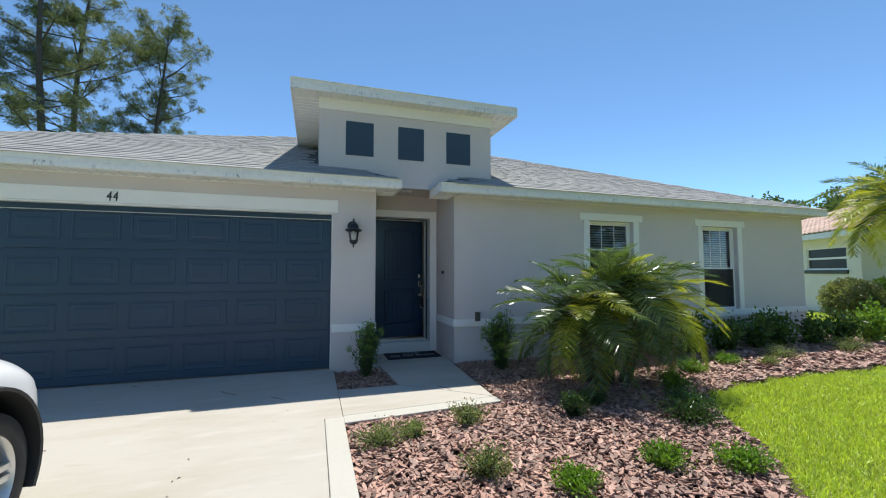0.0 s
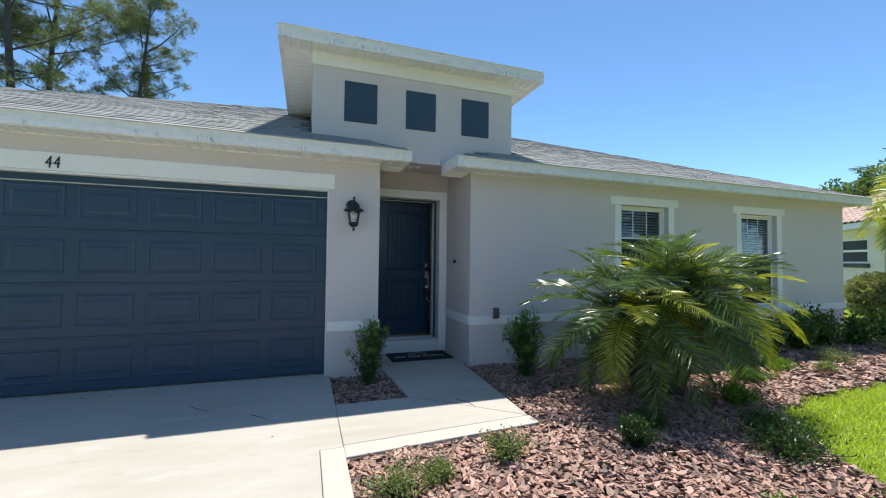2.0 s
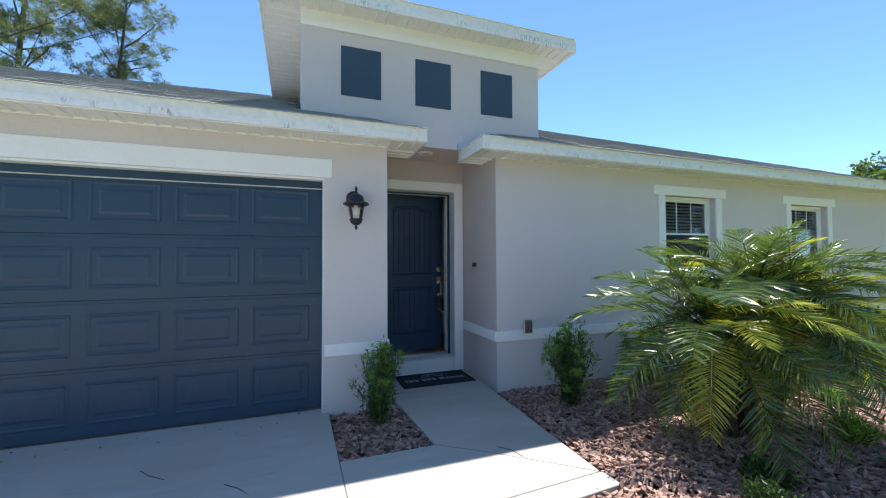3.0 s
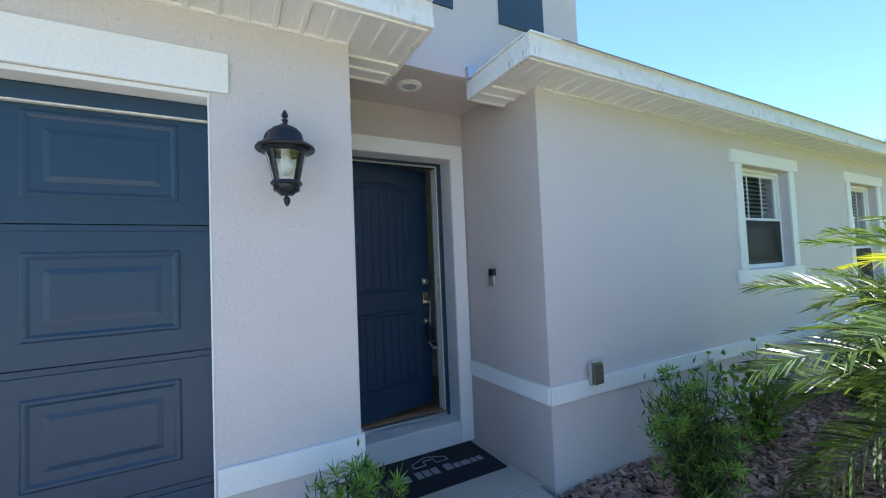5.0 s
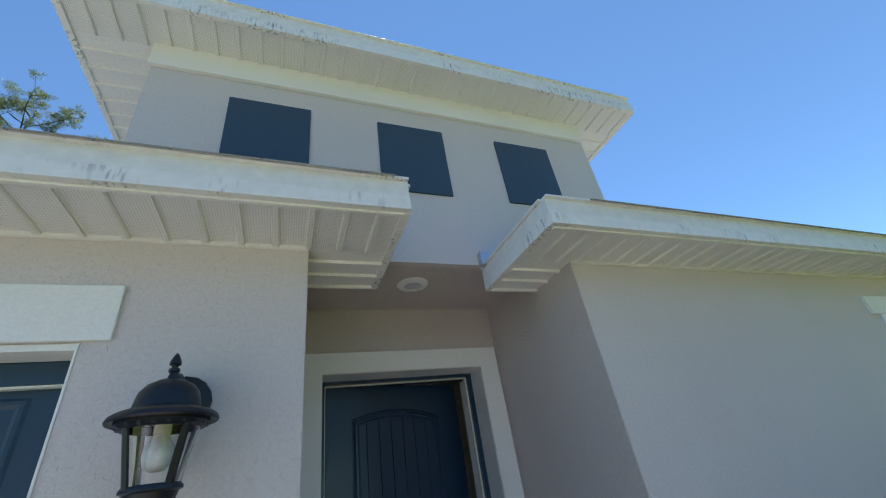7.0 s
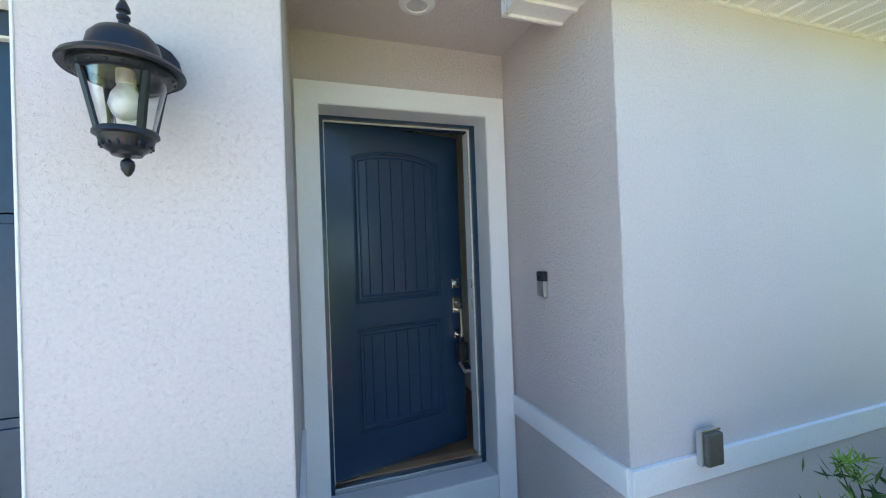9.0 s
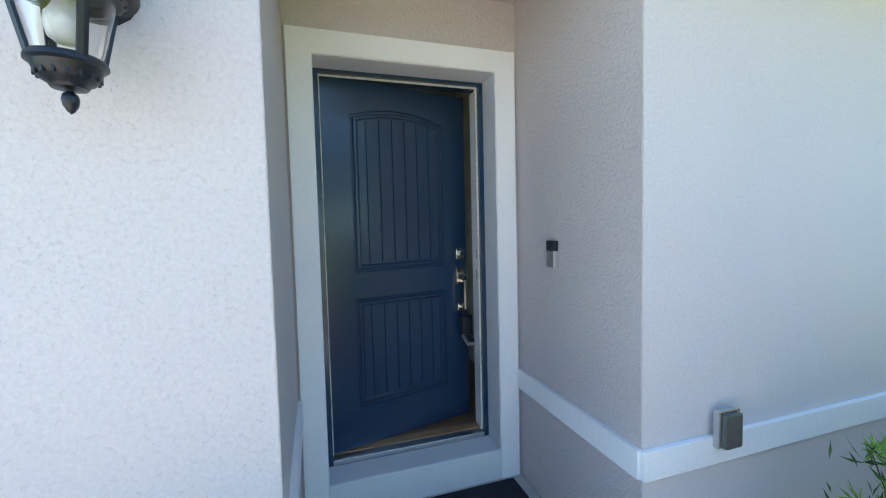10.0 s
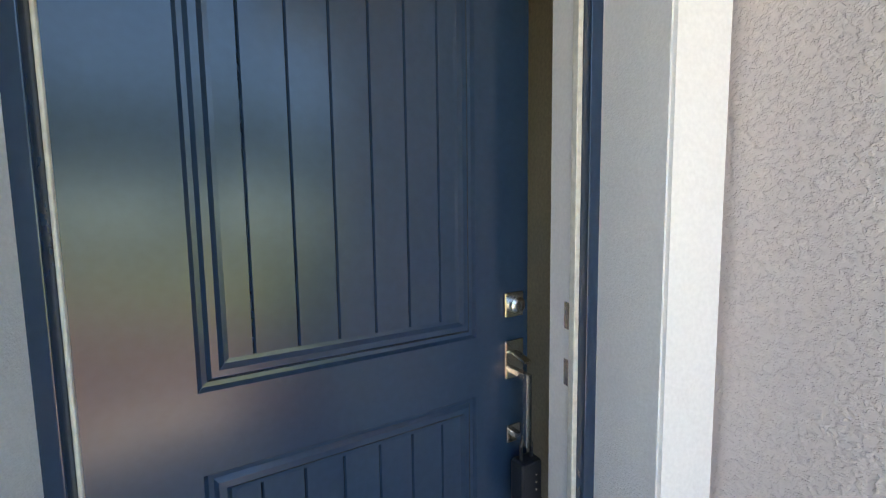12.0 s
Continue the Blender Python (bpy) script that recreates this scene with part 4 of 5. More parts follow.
def palm(at, trunks, label, scale=1.0, count=34, yellow=0.15, seed=1):
    r = random.Random(seed)
    plant = base("date_palm", at, label, "palm")
    green = [frond_mesh("frond", M_PALM, 1.02 * scale, d, 52, 0.165 * scale, seed * 10 + i, 0.0068 * scale) for i, d in enumerate((0.36, 0.5, 0.64, 0.44))]
    gold = [frond_mesh("frond", M_PALMY, 0.98 * scale, d, 50, 0.165 * scale, seed * 10 + 5 + i, 0.0068 * scale) for i, d in enumerate((0.5, 0.75))]
    dry = [frond_mesh("frond", M_DRY, 0.9 * scale, 1.0, 36, 0.16 * scale, seed * 10 + 8, 0.0065 * scale)]
    for (tx, ty, lx, ly, h, sunlit_side) in trunks:
        top = Vector((tx + lx, ty + ly, h))
        bm = bmesh.new()
        pts = [Vector((tx, ty, -0.08)).lerp(top, q) for q in (0, 0.25, 0.5, 0.75, 1.0)]
        tube(bm, pts, [0.085 * scale, 0.075 * scale, 0.08 * scale, 0.09 * scale, 0.06 * scale], 12)
        for k in range(70):
            q, a = r.uniform(0.12, 0.98), r.uniform(0, 6.283)
            c = pts[0].lerp(top, q) + Vector((math.cos(a), math.sin(a), 0)) * 0.075 * scale
            o = Vector((math.cos(a), math.sin(a), 0.9))
            side = Vector((-math.sin(a), math.cos(a), 0)) * 0.018 * scale
            bm.faces.new([bm.verts.new(v) for v in (c - side, c + side, c + o * 0.045 * scale)])
        part("trunk", bm, M_TRUNK, plant)
        for k in range(count):
            q = k / (count - 1)
            yaw = 137.5 * k + r.uniform(-14, 14)
            lift = 86 - 118 * q + r.uniform(-6, 6)
            side = math.cos(radians(yaw))
            # Backlight painted in: more yellow fronds towards +x on the flagged trunks.
            pool = dry if q > 0.95 and r.random() < 0.3 else gold if r.random() < yellow + (0.6 if sunlit_side and side > -0.1 else 0) else green
            f = new("frond", r.choice(pool))
            f.parent = plant
            s = r.uniform(0.85, 1.12) * (0.75 + 0.35 * min(1, q * 3))
            f.matrix_basis = Matrix.Translation(top + Vector((0, 0, 0.03))) @ pose(0, 0, 0, r.uniform(-14, 14), -lift + 22, yaw) @ Matrix.Scale(s, 4)
            if pool is dry:
                tagged(f, "dry tan frond")
            elif pool is gold:
                tagged(f, "yellow-green frond, its backlit glow put into the colour")
    return plant


palm((1.45, -1.66, -0.04), ((-0.18, 0.08, -0.26, -0.06, 0.82, False), (0.18, 0.04, 0.32, -0.10, 0.98, True), (0.0, 0.10, 0.02, -0.12, 1.10, False)),
     "clustered pygmy date palm with glossy green fronds and painted sunlit-yellow ones", 0.93, 46, 0.18, 3)
palm((12.3, 0.35, -0.08), ((0, 0, 0.1, 0, 3.25, True),), "tall yellow-green palm on the lawn beside the next house", 1.75, 46, 0.55, 9)


def shrub(nm, at, label, h, spread, stems, leaves, leaf, wide, mat, seed, upright=1.0, category="shrub", group="", shoots=0):
    """Thin branching stems with many single leaves."""
    r = np.random.default_rng(seed)
    plant = base(nm, at, label, category, group)
    bm = bmesh.new()
    verts, faces, young, yfaces = [], [], [], []
    for s in range(stems):
        a, lean = r.uniform(0, 6.283), r.uniform(0.15, 1.0)
        hh = h * r.uniform(0.62, 1.0) * (1.1 - 0.35 * lean / upright)
        tip = Vector((math.cos(a) * spread * lean, math.sin(a) * spread * lean, hh))
        knee = Vector((tip.x * 0.45, tip.y * 0.45, hh * 0.5)) + Vector(r.normal(0, 0.02, 3))
        root = Vector((math.cos(a), math.sin(a), 0)) * 0.05 * spread
        pts = [root + Vector((0, 0, -0.04)), knee, tip]
        tube(bm, pts, [0.006, 0.0045, 0.002], 5)
        for i in range(leaves):
            q = 0.06 + 0.94 * (i + r.uniform(0, 1)) / leaves
            c = (root * (1 - q) ** 2 + knee * 2 * q * (1 - q) + tip * q * q) + Vector(r.normal(0, 0.13 * spread, 3))
            d = Vector(r.normal(0, 1, 3)) + Vector((0, 0, 0.55)) + (tip - root).normalized() * 0.6
            d.normalize()
            u = d.orthogonal().normalized()
            u.rotate(Matrix.Rotation(r.uniform(0, 6.283), 3, d))
            ll, ww = leaf * r.uniform(0.6, 1.15), wide * r.uniform(0.7, 1.2)
            up = d.cross(u) * ww * 0.35
            b = len(verts)
            verts += [tuple(c), tuple(c + d * ll * 0.45 + u * ww + up), tuple(c + d * ll - up), tuple(c + d * ll * 0.45 - u * ww + up)]
            faces += [(b, b + 1, b + 2), (b, b + 2, b + 3)]
        for i in range(shoots):
            # whorls of young leaves at the end of the stem and of side shoots
            q = 1.0 if i == 0 else r.uniform(0.35, 0.95)
            c = root * (1 - q) ** 2 + knee * 2 * q * (1 - q) + tip * q * q + (Vector(r.normal(0, 0.16 * spread, 3)) if i else Vector((0, 0, 0)))
            ax = ((tip - root).normalized() + Vector(r.normal(0, 0.4, 3))).normalized()
            u0 = ax.orthogonal().normalized()
            for k in range(13):
                u = u0.copy()
                u.rotate(Matrix.Rotation(k * 2.4, 3, ax))
                d = (u + ax * r.uniform(0.25, 1.1)).normalized()
                w = d.cross(ax).normalized() * wide * 0.75
                ll = leaf * r.uniform(0.75, 1.1)
                o = c + ax * 0.012 * k / 6
                b = len(young)
                young += [tuple(o), tuple(o + d * ll * 0.4 + w), tuple(o + d * ll - ax * ll * 0.1), tuple(o + d * ll * 0.4 - w)]
                yfaces += [(b, b + 1, b + 2), (b, b + 2, b + 3)]
    part("stem", bm, M_STEM, plant)
    for part_name, v, f, mt in (("foliage", verts, faces, mat), ("new_growth", young, yfaces, M_SHOOT)):
        if v:
            me = bpy.data.meshes.new(part_name)
            me.from_pydata(v, [], f)
            me.materials.append(mt)
            new(part_name, me).parent = plant
    return plant


shrub("podocarpus_shrub", (-1.36, -0.36, -0.02), "young upright shrub with narrow dark leaves beside the garage", 0.66, 0.22, 32, 84, 0.062, 0.0058, M_PODO, 11, 1.6, group="entry shrubs", shoots=3)
shrub("podocarpus_shrub", (0.50, -0.58, -0.02), "young upright shrub with narrow dark leaves below the wall", 0.78, 0.28, 34, 84, 0.070, 0.0062, M_PODO, 12, 1.6, group="entry shrubs", shoots=4)
shrub("broadleaf_shrub", (1.75, -0.30, -0.02), "loose shrub with round yellow-green leaves against the wall", 0.74, 0.34, 15, 26, 0.065, 0.026, M_FRESH, 13, 1.3)
for i, (x, y) in enumerate(((3.3, -0.55), (4.1, -0.5), (4.9, -0.5), (5.6, -0.55), (6.3, -0.5), (7.0, -0.6), (7.7, -0.65), (8.3, -0.8), (8.9, -0.9))):
    h = 0.62 + 0.10 * math.sin(i * 2.1) + (0.1 if i > 6 else 0)
    shrub("hedge_shrub", (x, y, -0.03), "low broad-leaved shrub along the foot of the wall", h, 0.42, 22, 34, 0.085, 0.026, M_BROAD if i < 7 else M_FRESH, 20 + i, 1.2, group="hedge along the wall")
for i, (x, y, h, s, mt, lab) in enumerate((
        (-1.48, -2.50, 0.17, 0.20, M_SAGE, "low grey-green creeping shrub in the bark mulch"), (-1.22, -2.42, 0.13, 0.14, M_SAGE, "low grey-green creeping shrub in the bark mulch"),
        (-0.68, -2.30, 0.22, 0.17, M_SAGE, "small grey-green bush growing beside the walkway"), (-0.90, -3.18, 0.22, 0.17, M_SAGE, "small grey-green bush in the bark mulch"),
        (0.33, -2.43, 0.26, 0.14, M_PODO, "small dark green seedling under the palm"), (2.0, -2.0, 0.24, 0.18, M_FRESH, "bright green tufted plant at the lawn edge"),
        (1.25, -2.86, 0.24, 0.32, M_PODO, "spreading dark green ground cover at the lawn edge"), (1.55, -2.62, 0.2, 0.22, M_PODO, "spreading dark green ground cover at the lawn edge"),
        (0.36, -3.45, 0.16, 0.15, M_FRESH, "bright green weed in the bark mulch"), (0.85, -3.65, 0.15, 0.18, M_FRESH, "bright green weed at the lawn edge"),
        (-0.42, -3.52, 0.13, 0.15, M_FRESH, "bright green weed in the bark mulch"), (2.9, -1.5, 0.16, 0.18, M_FRESH, "bright green tufted plant at the lawn edge"),
        (5.1, -1.2, 0.2, 0.3, M_SAGE, "low grey-green creeping shrub in the bark mulch"), (6.75, -1.25, 0.3, 0.3, M_SAGE, "rounded grey-green bush in the bark mulch"),
        (3.9, -1.25, 0.13, 0.2, M_FRESH, "bright green tufted plant in the bark mulch"), (4.4, -1.5, 0.12, 0.16, M_SAGE, "low grey-green creeping shrub in the bark mulch"), (0.75, -2.15, 0.12, 0.14, M_PODO, "small dark green seedling under the palm"))):
    shrub("ground_cover_plant", (x, y, -0.02), lab, h * 0.8, s * 1.2, 34, 46, 0.024 if mt is M_SAGE else 0.038, 0.006 if mt is M_SAGE else 0.008, mt, 50 + i, 1.2, "plant", "plants in the mulch bed")
# ---- trees ----
def clumps(spots, size, n, wide, seed):
    r = np.random.default_rng(seed)
    c = np.repeat(np.array(spots), n, 0)
    s = np.repeat(size * r.uniform(0.6, 1.25, len(spots)), n)[:, None]
    d = r.normal(0, 1, c.shape) + np.array((0, 0, 0.35))
    d /= np.linalg.norm(d, axis=1)[:, None]
    u = np.cross(d, r.normal(0, 1, c.shape))
    u *= wide / np.linalg.norm(u, axis=1)[:, None]
    o = c + d * s * 0.12
    tip = o + d * s * r.uniform(0.8, 1.1, (len(c), 1))
    v = np.stack((o - u * 0.5, o + d * s * 0.6 - u, tip, o + d * s * 0.6 + u), 1).reshape(-1, 3)
    return v.tolist(), [f for b in range(0, 4 * len(c), 4) for f in ((b, b + 1, b + 2), (b, b + 2, b + 3))]

def ball_bush(at, rx, rz, mat, label, seed):
    """A clipped rounded bush: leaf clumps close under an uneven shell, on a short stem."""
    r = np.random.default_rng(seed)
    plant = base("rounded_bush", at, label, "bush")
    bm = bmesh.new()
    tube(bm, [(0, 0, -0.1), (0.02, 0, 0.3), (0, 0.02, rz)], [0.04, 0.03, 0.02], 7)
    part("stem", bm, M_STEM, plant)
    d = r.normal(0, 1, (1500, 3))
    d /= np.linalg.norm(d, axis=1)[:, None]
    p = d * r.uniform(0.72, 1.05, (1500, 1)) * np.array((rx, rx, rz)) + np.array((0, 0, rz * 1.15))
    v, f = clumps(p.tolist(), 0.11, 7, 0.02, seed)
    me = bpy.data.meshes.new("foliage")
    me.from_pydata(v, [], f)
    me.materials.append(mat)
    new("foliage", me).parent = plant


ball_bush((11.75, 1.15, -0.08), 0.62, 0.56, M_VARI, "clipped rounded bush with pale leaves by the next house", 90)
ball_bush((13.3, 0.75, -0.08), 0.8, 0.6, M_BROAD, "clipped dark bush with small leaves by the next house", 91)


def pine(at, height, crown_from, reach, limbs, seed, label):
    r = random.Random(seed)
    tree = base("pine_tree", at, label, "pine tree", "pines behind the house")
    bm = bmesh.new()
    sway = lambda z: Vector((0.35 * math.sin(z * 0.21 + seed), 0.3 * math.cos(z * 0.17 + seed), z))
    n = 10
    tube(bm, [sway(height * i / n) for i in range(n + 1)], [0.27 * (1 - 0.88 * i / n) for i in range(n + 1)], 9)
    part("trunk", bm, M_PINEB, tree)
    spots, twigs = [], bmesh.new()
    for k in range(limbs):
        q = (k + r.random()) / limbs
        z = height * (crown_from + (0.99 - crown_from) * q)
        L = reach * (0.45 + 0.75 * math.sin(math.pi * min(1, 0.2 + q * 0.78))) * r.uniform(0.55, 1.15)
        a = r.uniform(0, 6.283)
        o = sway(z)
        d = Vector((math.cos(a), math.sin(a), 0))
        rise = r.uniform(-0.12, 0.35) + 0.5 * q
        pts = [o + d * L * t + Vector((0, 0, L * (rise * t + 0.22 * t * t))) + Vector((r.uniform(-1, 1), r.uniform(-1, 1), r.uniform(-1, 1))) * 0.12 * t for t in (0, 0.3, 0.65, 1.0)]
        part("limb", tube(bmesh.new(), pts, [0.065 * (1.1 - q * 0.6), 0.045, 0.028, 0.012], 5), M_PINEB, tree)
        for j in range(int(4 + L * 2.2)):
            t = 1 - 0.66 * r.random() ** 1.5
            i = min(2, int(t * 3))
            o = pts[i].lerp(pts[i + 1], t * 3 - i)
            e = o + Vector((r.gauss(0, 1), r.gauss(0, 1), r.gauss(0.35, 0.6))) * 0.42
            tube(twigs, [o, e], [0.016, 0.008], 4)
            for _ in range(r.choice((3, 4, 5))):
                spots.append(tuple(e + Vector((r.gauss(0, 1), r.gauss(0, 1), r.gauss(0.1, 0.7))) * 0.19))
    tagged(part("twig_spray", twigs, M_PINEB, tree), kind="stuff")
    me = bpy.data.meshes.new("crown")
    v, f = clumps(spots, 0.28, 36, 0.0125, seed)
    me.from_pydata(v, [], f)
    me.materials.append(M_PINE)
    new("crown", me).parent = tree
    return tree


pine((-16.9, 22.5, -0.1), 25.0, 0.36, 4.0, 36, 1, "tall pine with a straight bare lower trunk behind the roof")
pine((-17.0, 26.5, -0.1), 25.0, 0.30, 3.7, 44, 2, "tall bushy pine with drooping lower limbs behind the roof")
pine((-12.9, 27.6, -0.1), 19.6, 0.33, 2.7, 46, 3, "slender pine with an open rounded crown behind the roof")
pine((-22.5, 22.0, -0.1), 24.0, 0.35, 4.0, 36, 4, "tall pine beyond the house")


def broadleaf(at, height, reach, seed, label, group=""):
    r = random.Random(seed)
    tree = base("broadleaf_tree", at, label, "tree", group)
    bm, spots = bmesh.new(), []
    tube(bm, [(0, 0, -0.2), (0.1, 0.05, height * 0.3), (0.0, 0.1, height * 0.6), (0.1, 0, height * 0.8)], [0.22, 0.18, 0.12, 0.04], 8)
    part("trunk", bm, M_PINEB, tree)
    for k in range(26):
        q, a = r.random(), r.uniform(0, 6.283)
        z = height * (0.28 + 0.5 * q)
        L = reach * r.uniform(0.6, 1.0) * (1.0 - 0.45 * q)
        tip = Vector((math.cos(a) * L, math.sin(a) * L, z + height * r.uniform(0.08, 0.26)))
        o = Vector((0, 0, z))
        part("limb", tube(bmesh.new(), [o, o.lerp(tip, 0.5) + Vector((0, 0, 0.2)), tip], [0.07, 0.04, 0.015], 5), M_PINEB, tree)
        for j in range(36):
            p = o.lerp(tip, 1 - 0.7 * r.random() ** 1.5) + Vector((r.gauss(0, 1), r.gauss(0, 1), r.gauss(0, 0.8))) * 0.16 * reach
            spots.append(tuple(p))
    me = bpy.data.meshes.new("crown")
    v, f = clumps(spots, 0.36, 9, 0.075, seed)
    me.from_pydata(v, [], f)
    me.materials.append(M_OAKL)
    new("crown", me).parent = tree
    return tree


oak = broadleaf((38, 18.6, -0.1), 8.0, 3.0, 31, "rounded leafy tree far beyond the houses", "far trees")
for x, y, s, a in ((34.5, 20.4, 0.97, 40), (47.0, 17.0, 1.25, 100), (40.5, 14.2, 0.95, 70), (52, 21, 1.2, 20), (-22, 30, 0.8, 200), (-16, 34, 0.95, 130)):
    copy_thing(oak, pose(x, y, -0.1, 0, 0, a) @ Matrix.Scale(s, 4)).scale = (s, s, s)
for x, y, s, a in ((24, -8, 1.2, 15), (29, -13, 1.3, 75), (33, -6, 1.25, 140), (38, -11, 1.4, 210), (21, -15, 1.0, 260)):
    copy_thing(oak, pose(x, y, -0.1, 0, 0, a)).scale = (s, s, s)
for x, a, s in ((-16, 10, 1.15), (-8, 80, 1.3), (0.5, 150, 1.1), (8, 220, 1.35), (17, 300, 1.2), (27, 30, 1.3)):
    copy_thing(oak, pose(x, -31, -0.1, 0, 0, a)).scale = (s, s, s)
for x, a, s in ((-20, 50, 0.5), (-12, 190, 0.45), (-4, 20, 0.5), (4.5, 260, 0.45), (12.5, 120, 0.5), (22, 200, 0.5)):
    copy_thing(oak, pose(x, -28, -0.1, 0, 0, a)).scale = (s * 1.5, s, s)
for x, a, s in ((-24, 0, 1.5), (-12, 160, 1.4), (-3, 40, 1.5), (4.5, 270, 1.45), (13, 100, 1.5), (22, 210, 1.4)):
    copy_thing(oak, pose(x, -37, -0.1, 0, 0, a)).scale = (s, s, s)


# ---- the next house ----
M_CREAM = material("cream_stucco", (0.80, 0.77, 0.70), 0.8, 0, 0.05, 1.5, 60, 0.002, 60)
M_CLAY = material("faded_clay_tile", (0.50, 0.35, 0.28), 0.8, 0, 0.15, 2, 40, 0.002, 60, per=0.22, second=(0.36, 0.24, 0.19))
M_SLATE = material("dark_green_sill", (0.035, 0.05, 0.045), 0.6)
nb = base("neighbour_house", (14.2, 2.1, -0.08), "cream stucco house with a faded clay tile roof", "house")
NB = pose(14.2, 2.1, -0.08, 0, 0, -32)
nb.matrix_basis = NB
part("wall", pierced(0, 11.0, 0, 2.62, 0, 0.2, [(0.6, 2.65, 1.50, 2.28)], axis="x"), M_CREAM, nb)
part("wall", bx(0.2, 10, 0, 0.2, 0, 2.62), M_CREAM, nb)
part("wall", bx(0.6, 10, 0.6, 10.6, 0, 2.60), M_CREAM, nb)
w = part("window", bx(0.06, 0.10, 0.6, 2.65, 1.50, 2.28), material("dark_pane", (0.012, 0.014, 0.016), 0.35, spec=0.15), nb)
for q in ((0.02, 0.06, 0.6, 0.65, 1.5, 2.28), (0.02, 0.06, 2.60, 2.65, 1.5, 2.28), (0.02, 0.06, 0.65, 2.60, 1.86, 1.93), (0.02, 0.06, 0.65, 2.60, 2.23, 2.28), (0.02, 0.06, 0.65, 2.60, 1.5, 1.55)):
    part("frame", bx(*q), M_TRIM, w)
part("sill", bx(-0.06, 0.0, 0.53, 2.72, 1.36, 1.49, 0.01), M_SLATE, w)
part("fascia", bx(-0.5, -0.47, -0.5, 11.3, 2.56, 2.74), M_METAL, nb)
part("fascia", bx(-0.47, 10.5, -0.5, -0.47, 2.56, 2.74), M_METAL, nb)
part("soffit", bx(-0.47, 10.4, -0.47, 11.2, 2.56, 2.60), M_VINYL, nb)
troof = part("roof", bx(-0.3, 10.2, -0.3, 11.0, 2.62, 2.72), M_CLAY, nb)


def barrel(slope_dir):
    """Courses of barrel tiles on one hip face, joined."""
    bm = bmesh.new()
    for k in range(15):
        d = 0.36 * k
        for i in range(int((11.6 - 2 * d) / 0.26)):
            s = -0.5 + d + 0.26 * i + 0.13
            o = -0.53 + d
            z = 2.74 + 0.36 * d
            ring = []
            for e, dz in ((0.0, 0.02), (0.40, 0.15)):
                row = []
                for a in (-1, -0.5, 0, 0.5, 1):
                    p = (o + e, s + 0.13 * a, z + dz + 0.055 * (1 - a * a))
                    row.append(bm.verts.new(p if slope_dir == "x" else (p[1], p[0], p[2])))
                ring.append(row)
            for a in range(4):
                bm.faces.new((ring[0][a], ring[0][a + 1], ring[1][a + 1], ring[1][a]))
            lip = [bm.verts.new((v.co.x, v.co.y, v.co.z - 0.03)) for v in ring[0]]
            for a in range(4):
                bm.faces.new((lip[a], lip[a + 1], ring[0][a + 1], ring[0][a]))
    return bm


for sd in ("x", "y"):
    tagged(part("tiles", barrel(sd), M_CLAY, troof), "faded clay barrel tiles", kind="stuff")


# ---- car on the driveway ----
M_CAR = material("white_car_paint", (0.80, 0.81, 0.82), 0.14, 0, 0.01, 1, 10, spec=0.6)
M_CLAD = material("black_plastic_cladding", (0.022, 0.023, 0.025), 0.55, 0, 0.08, 8, 200, 0.0004, 300)
M_CGLASS = material("dark_car_glass", (0.01, 0.012, 0.014), 0.05)
car = base("suv_car", (-4.36, -4.72, 0.0), "white compact crossover with black wheel arches parked on concrete", "car")
# stations along the length, nose at +y: y, half width, sill, belt, hood or roof height
ST = ((2.18, 0.55, 0.34, 0.60, 0.70), (2.10, 0.74, 0.28, 0.66, 0.80), (1.95, 0.85, 0.25, 0.74, 0.88), (1.70, 0.905, 0.24, 0.84, 0.95), (1.30, 0.925, 0.24, 0.92, 1.02),
      (0.90, 0.925, 0.24, 0.96, 1.07), (0.55, 0.92, 0.24, 0.98, 1.12), (-0.2, 0.92, 0.24, 1.0, 1.56), (-1.2, 0.92, 0.24, 1.02, 1.60), (-1.8, 0.90, 0.26, 1.04, 1.5), (-2.15, 0.84, 0.32, 1.0, 1.1), (-2.22, 0.72, 0.4, 0.9, 0.98))
bm = bmesh.new()
rows = []
for y, w, s, b, t in ST:
    cab = t > 1.2
    half = ((0.0, s), (w * 0.9, s), (w * 0.985, s + 0.1), (w, (s + b) / 2), (w * 0.985, b - 0.03), (w * (0.94 if not cab else 0.95), b + 0.02), (w * (0.80 if not cab else 0.70), t - (0.015 if not cab else 0.04)), (w * 0.4, t + 0.008), (0.0, t + 0.012))
    rows.append([bm.verts.new((x, y, z)) for x, z in half] + [bm.verts.new((-x, y, z)) for x, z in half[-2:0:-1]])
for a, b2 in zip(rows, rows[1:]):
    for i in range(len(a)):
        j = (i + 1) % len(a)
        bm.faces.new((a[i], a[j], b2[j], b2[i]))
bm.faces.new(rows[0])
bm.faces.new(rows[-1][::-1])
body = part("body", bm, M_CAR, car, smooth=True)
WY, WR = 1.416, 0.345
cut_bm = bmesh.new()
for yy in (WY, -1.28):
    bmesh.ops.create_cone(cut_bm, cap_ends=True, segments=40, radius1=WR + 0.05, radius2=WR + 0.05, depth=3.0, matrix=pose(0, yy - 0.025, WR + 0.05, 0, 90, 0))
cutter = new("cutter", finish(cut_bm, "cutter", M_CLAD))
cutter.matrix_world = Matrix.Translation((-4.36, -4.72, 0))
sub = body.modifiers.new("round", "SUBSURF")
sub.levels = 2
mod = body.modifiers.new("arches", "BOOLEAN")
mod.object, mod.operation, mod.solver = cutter, "DIFFERENCE", "EXACT"
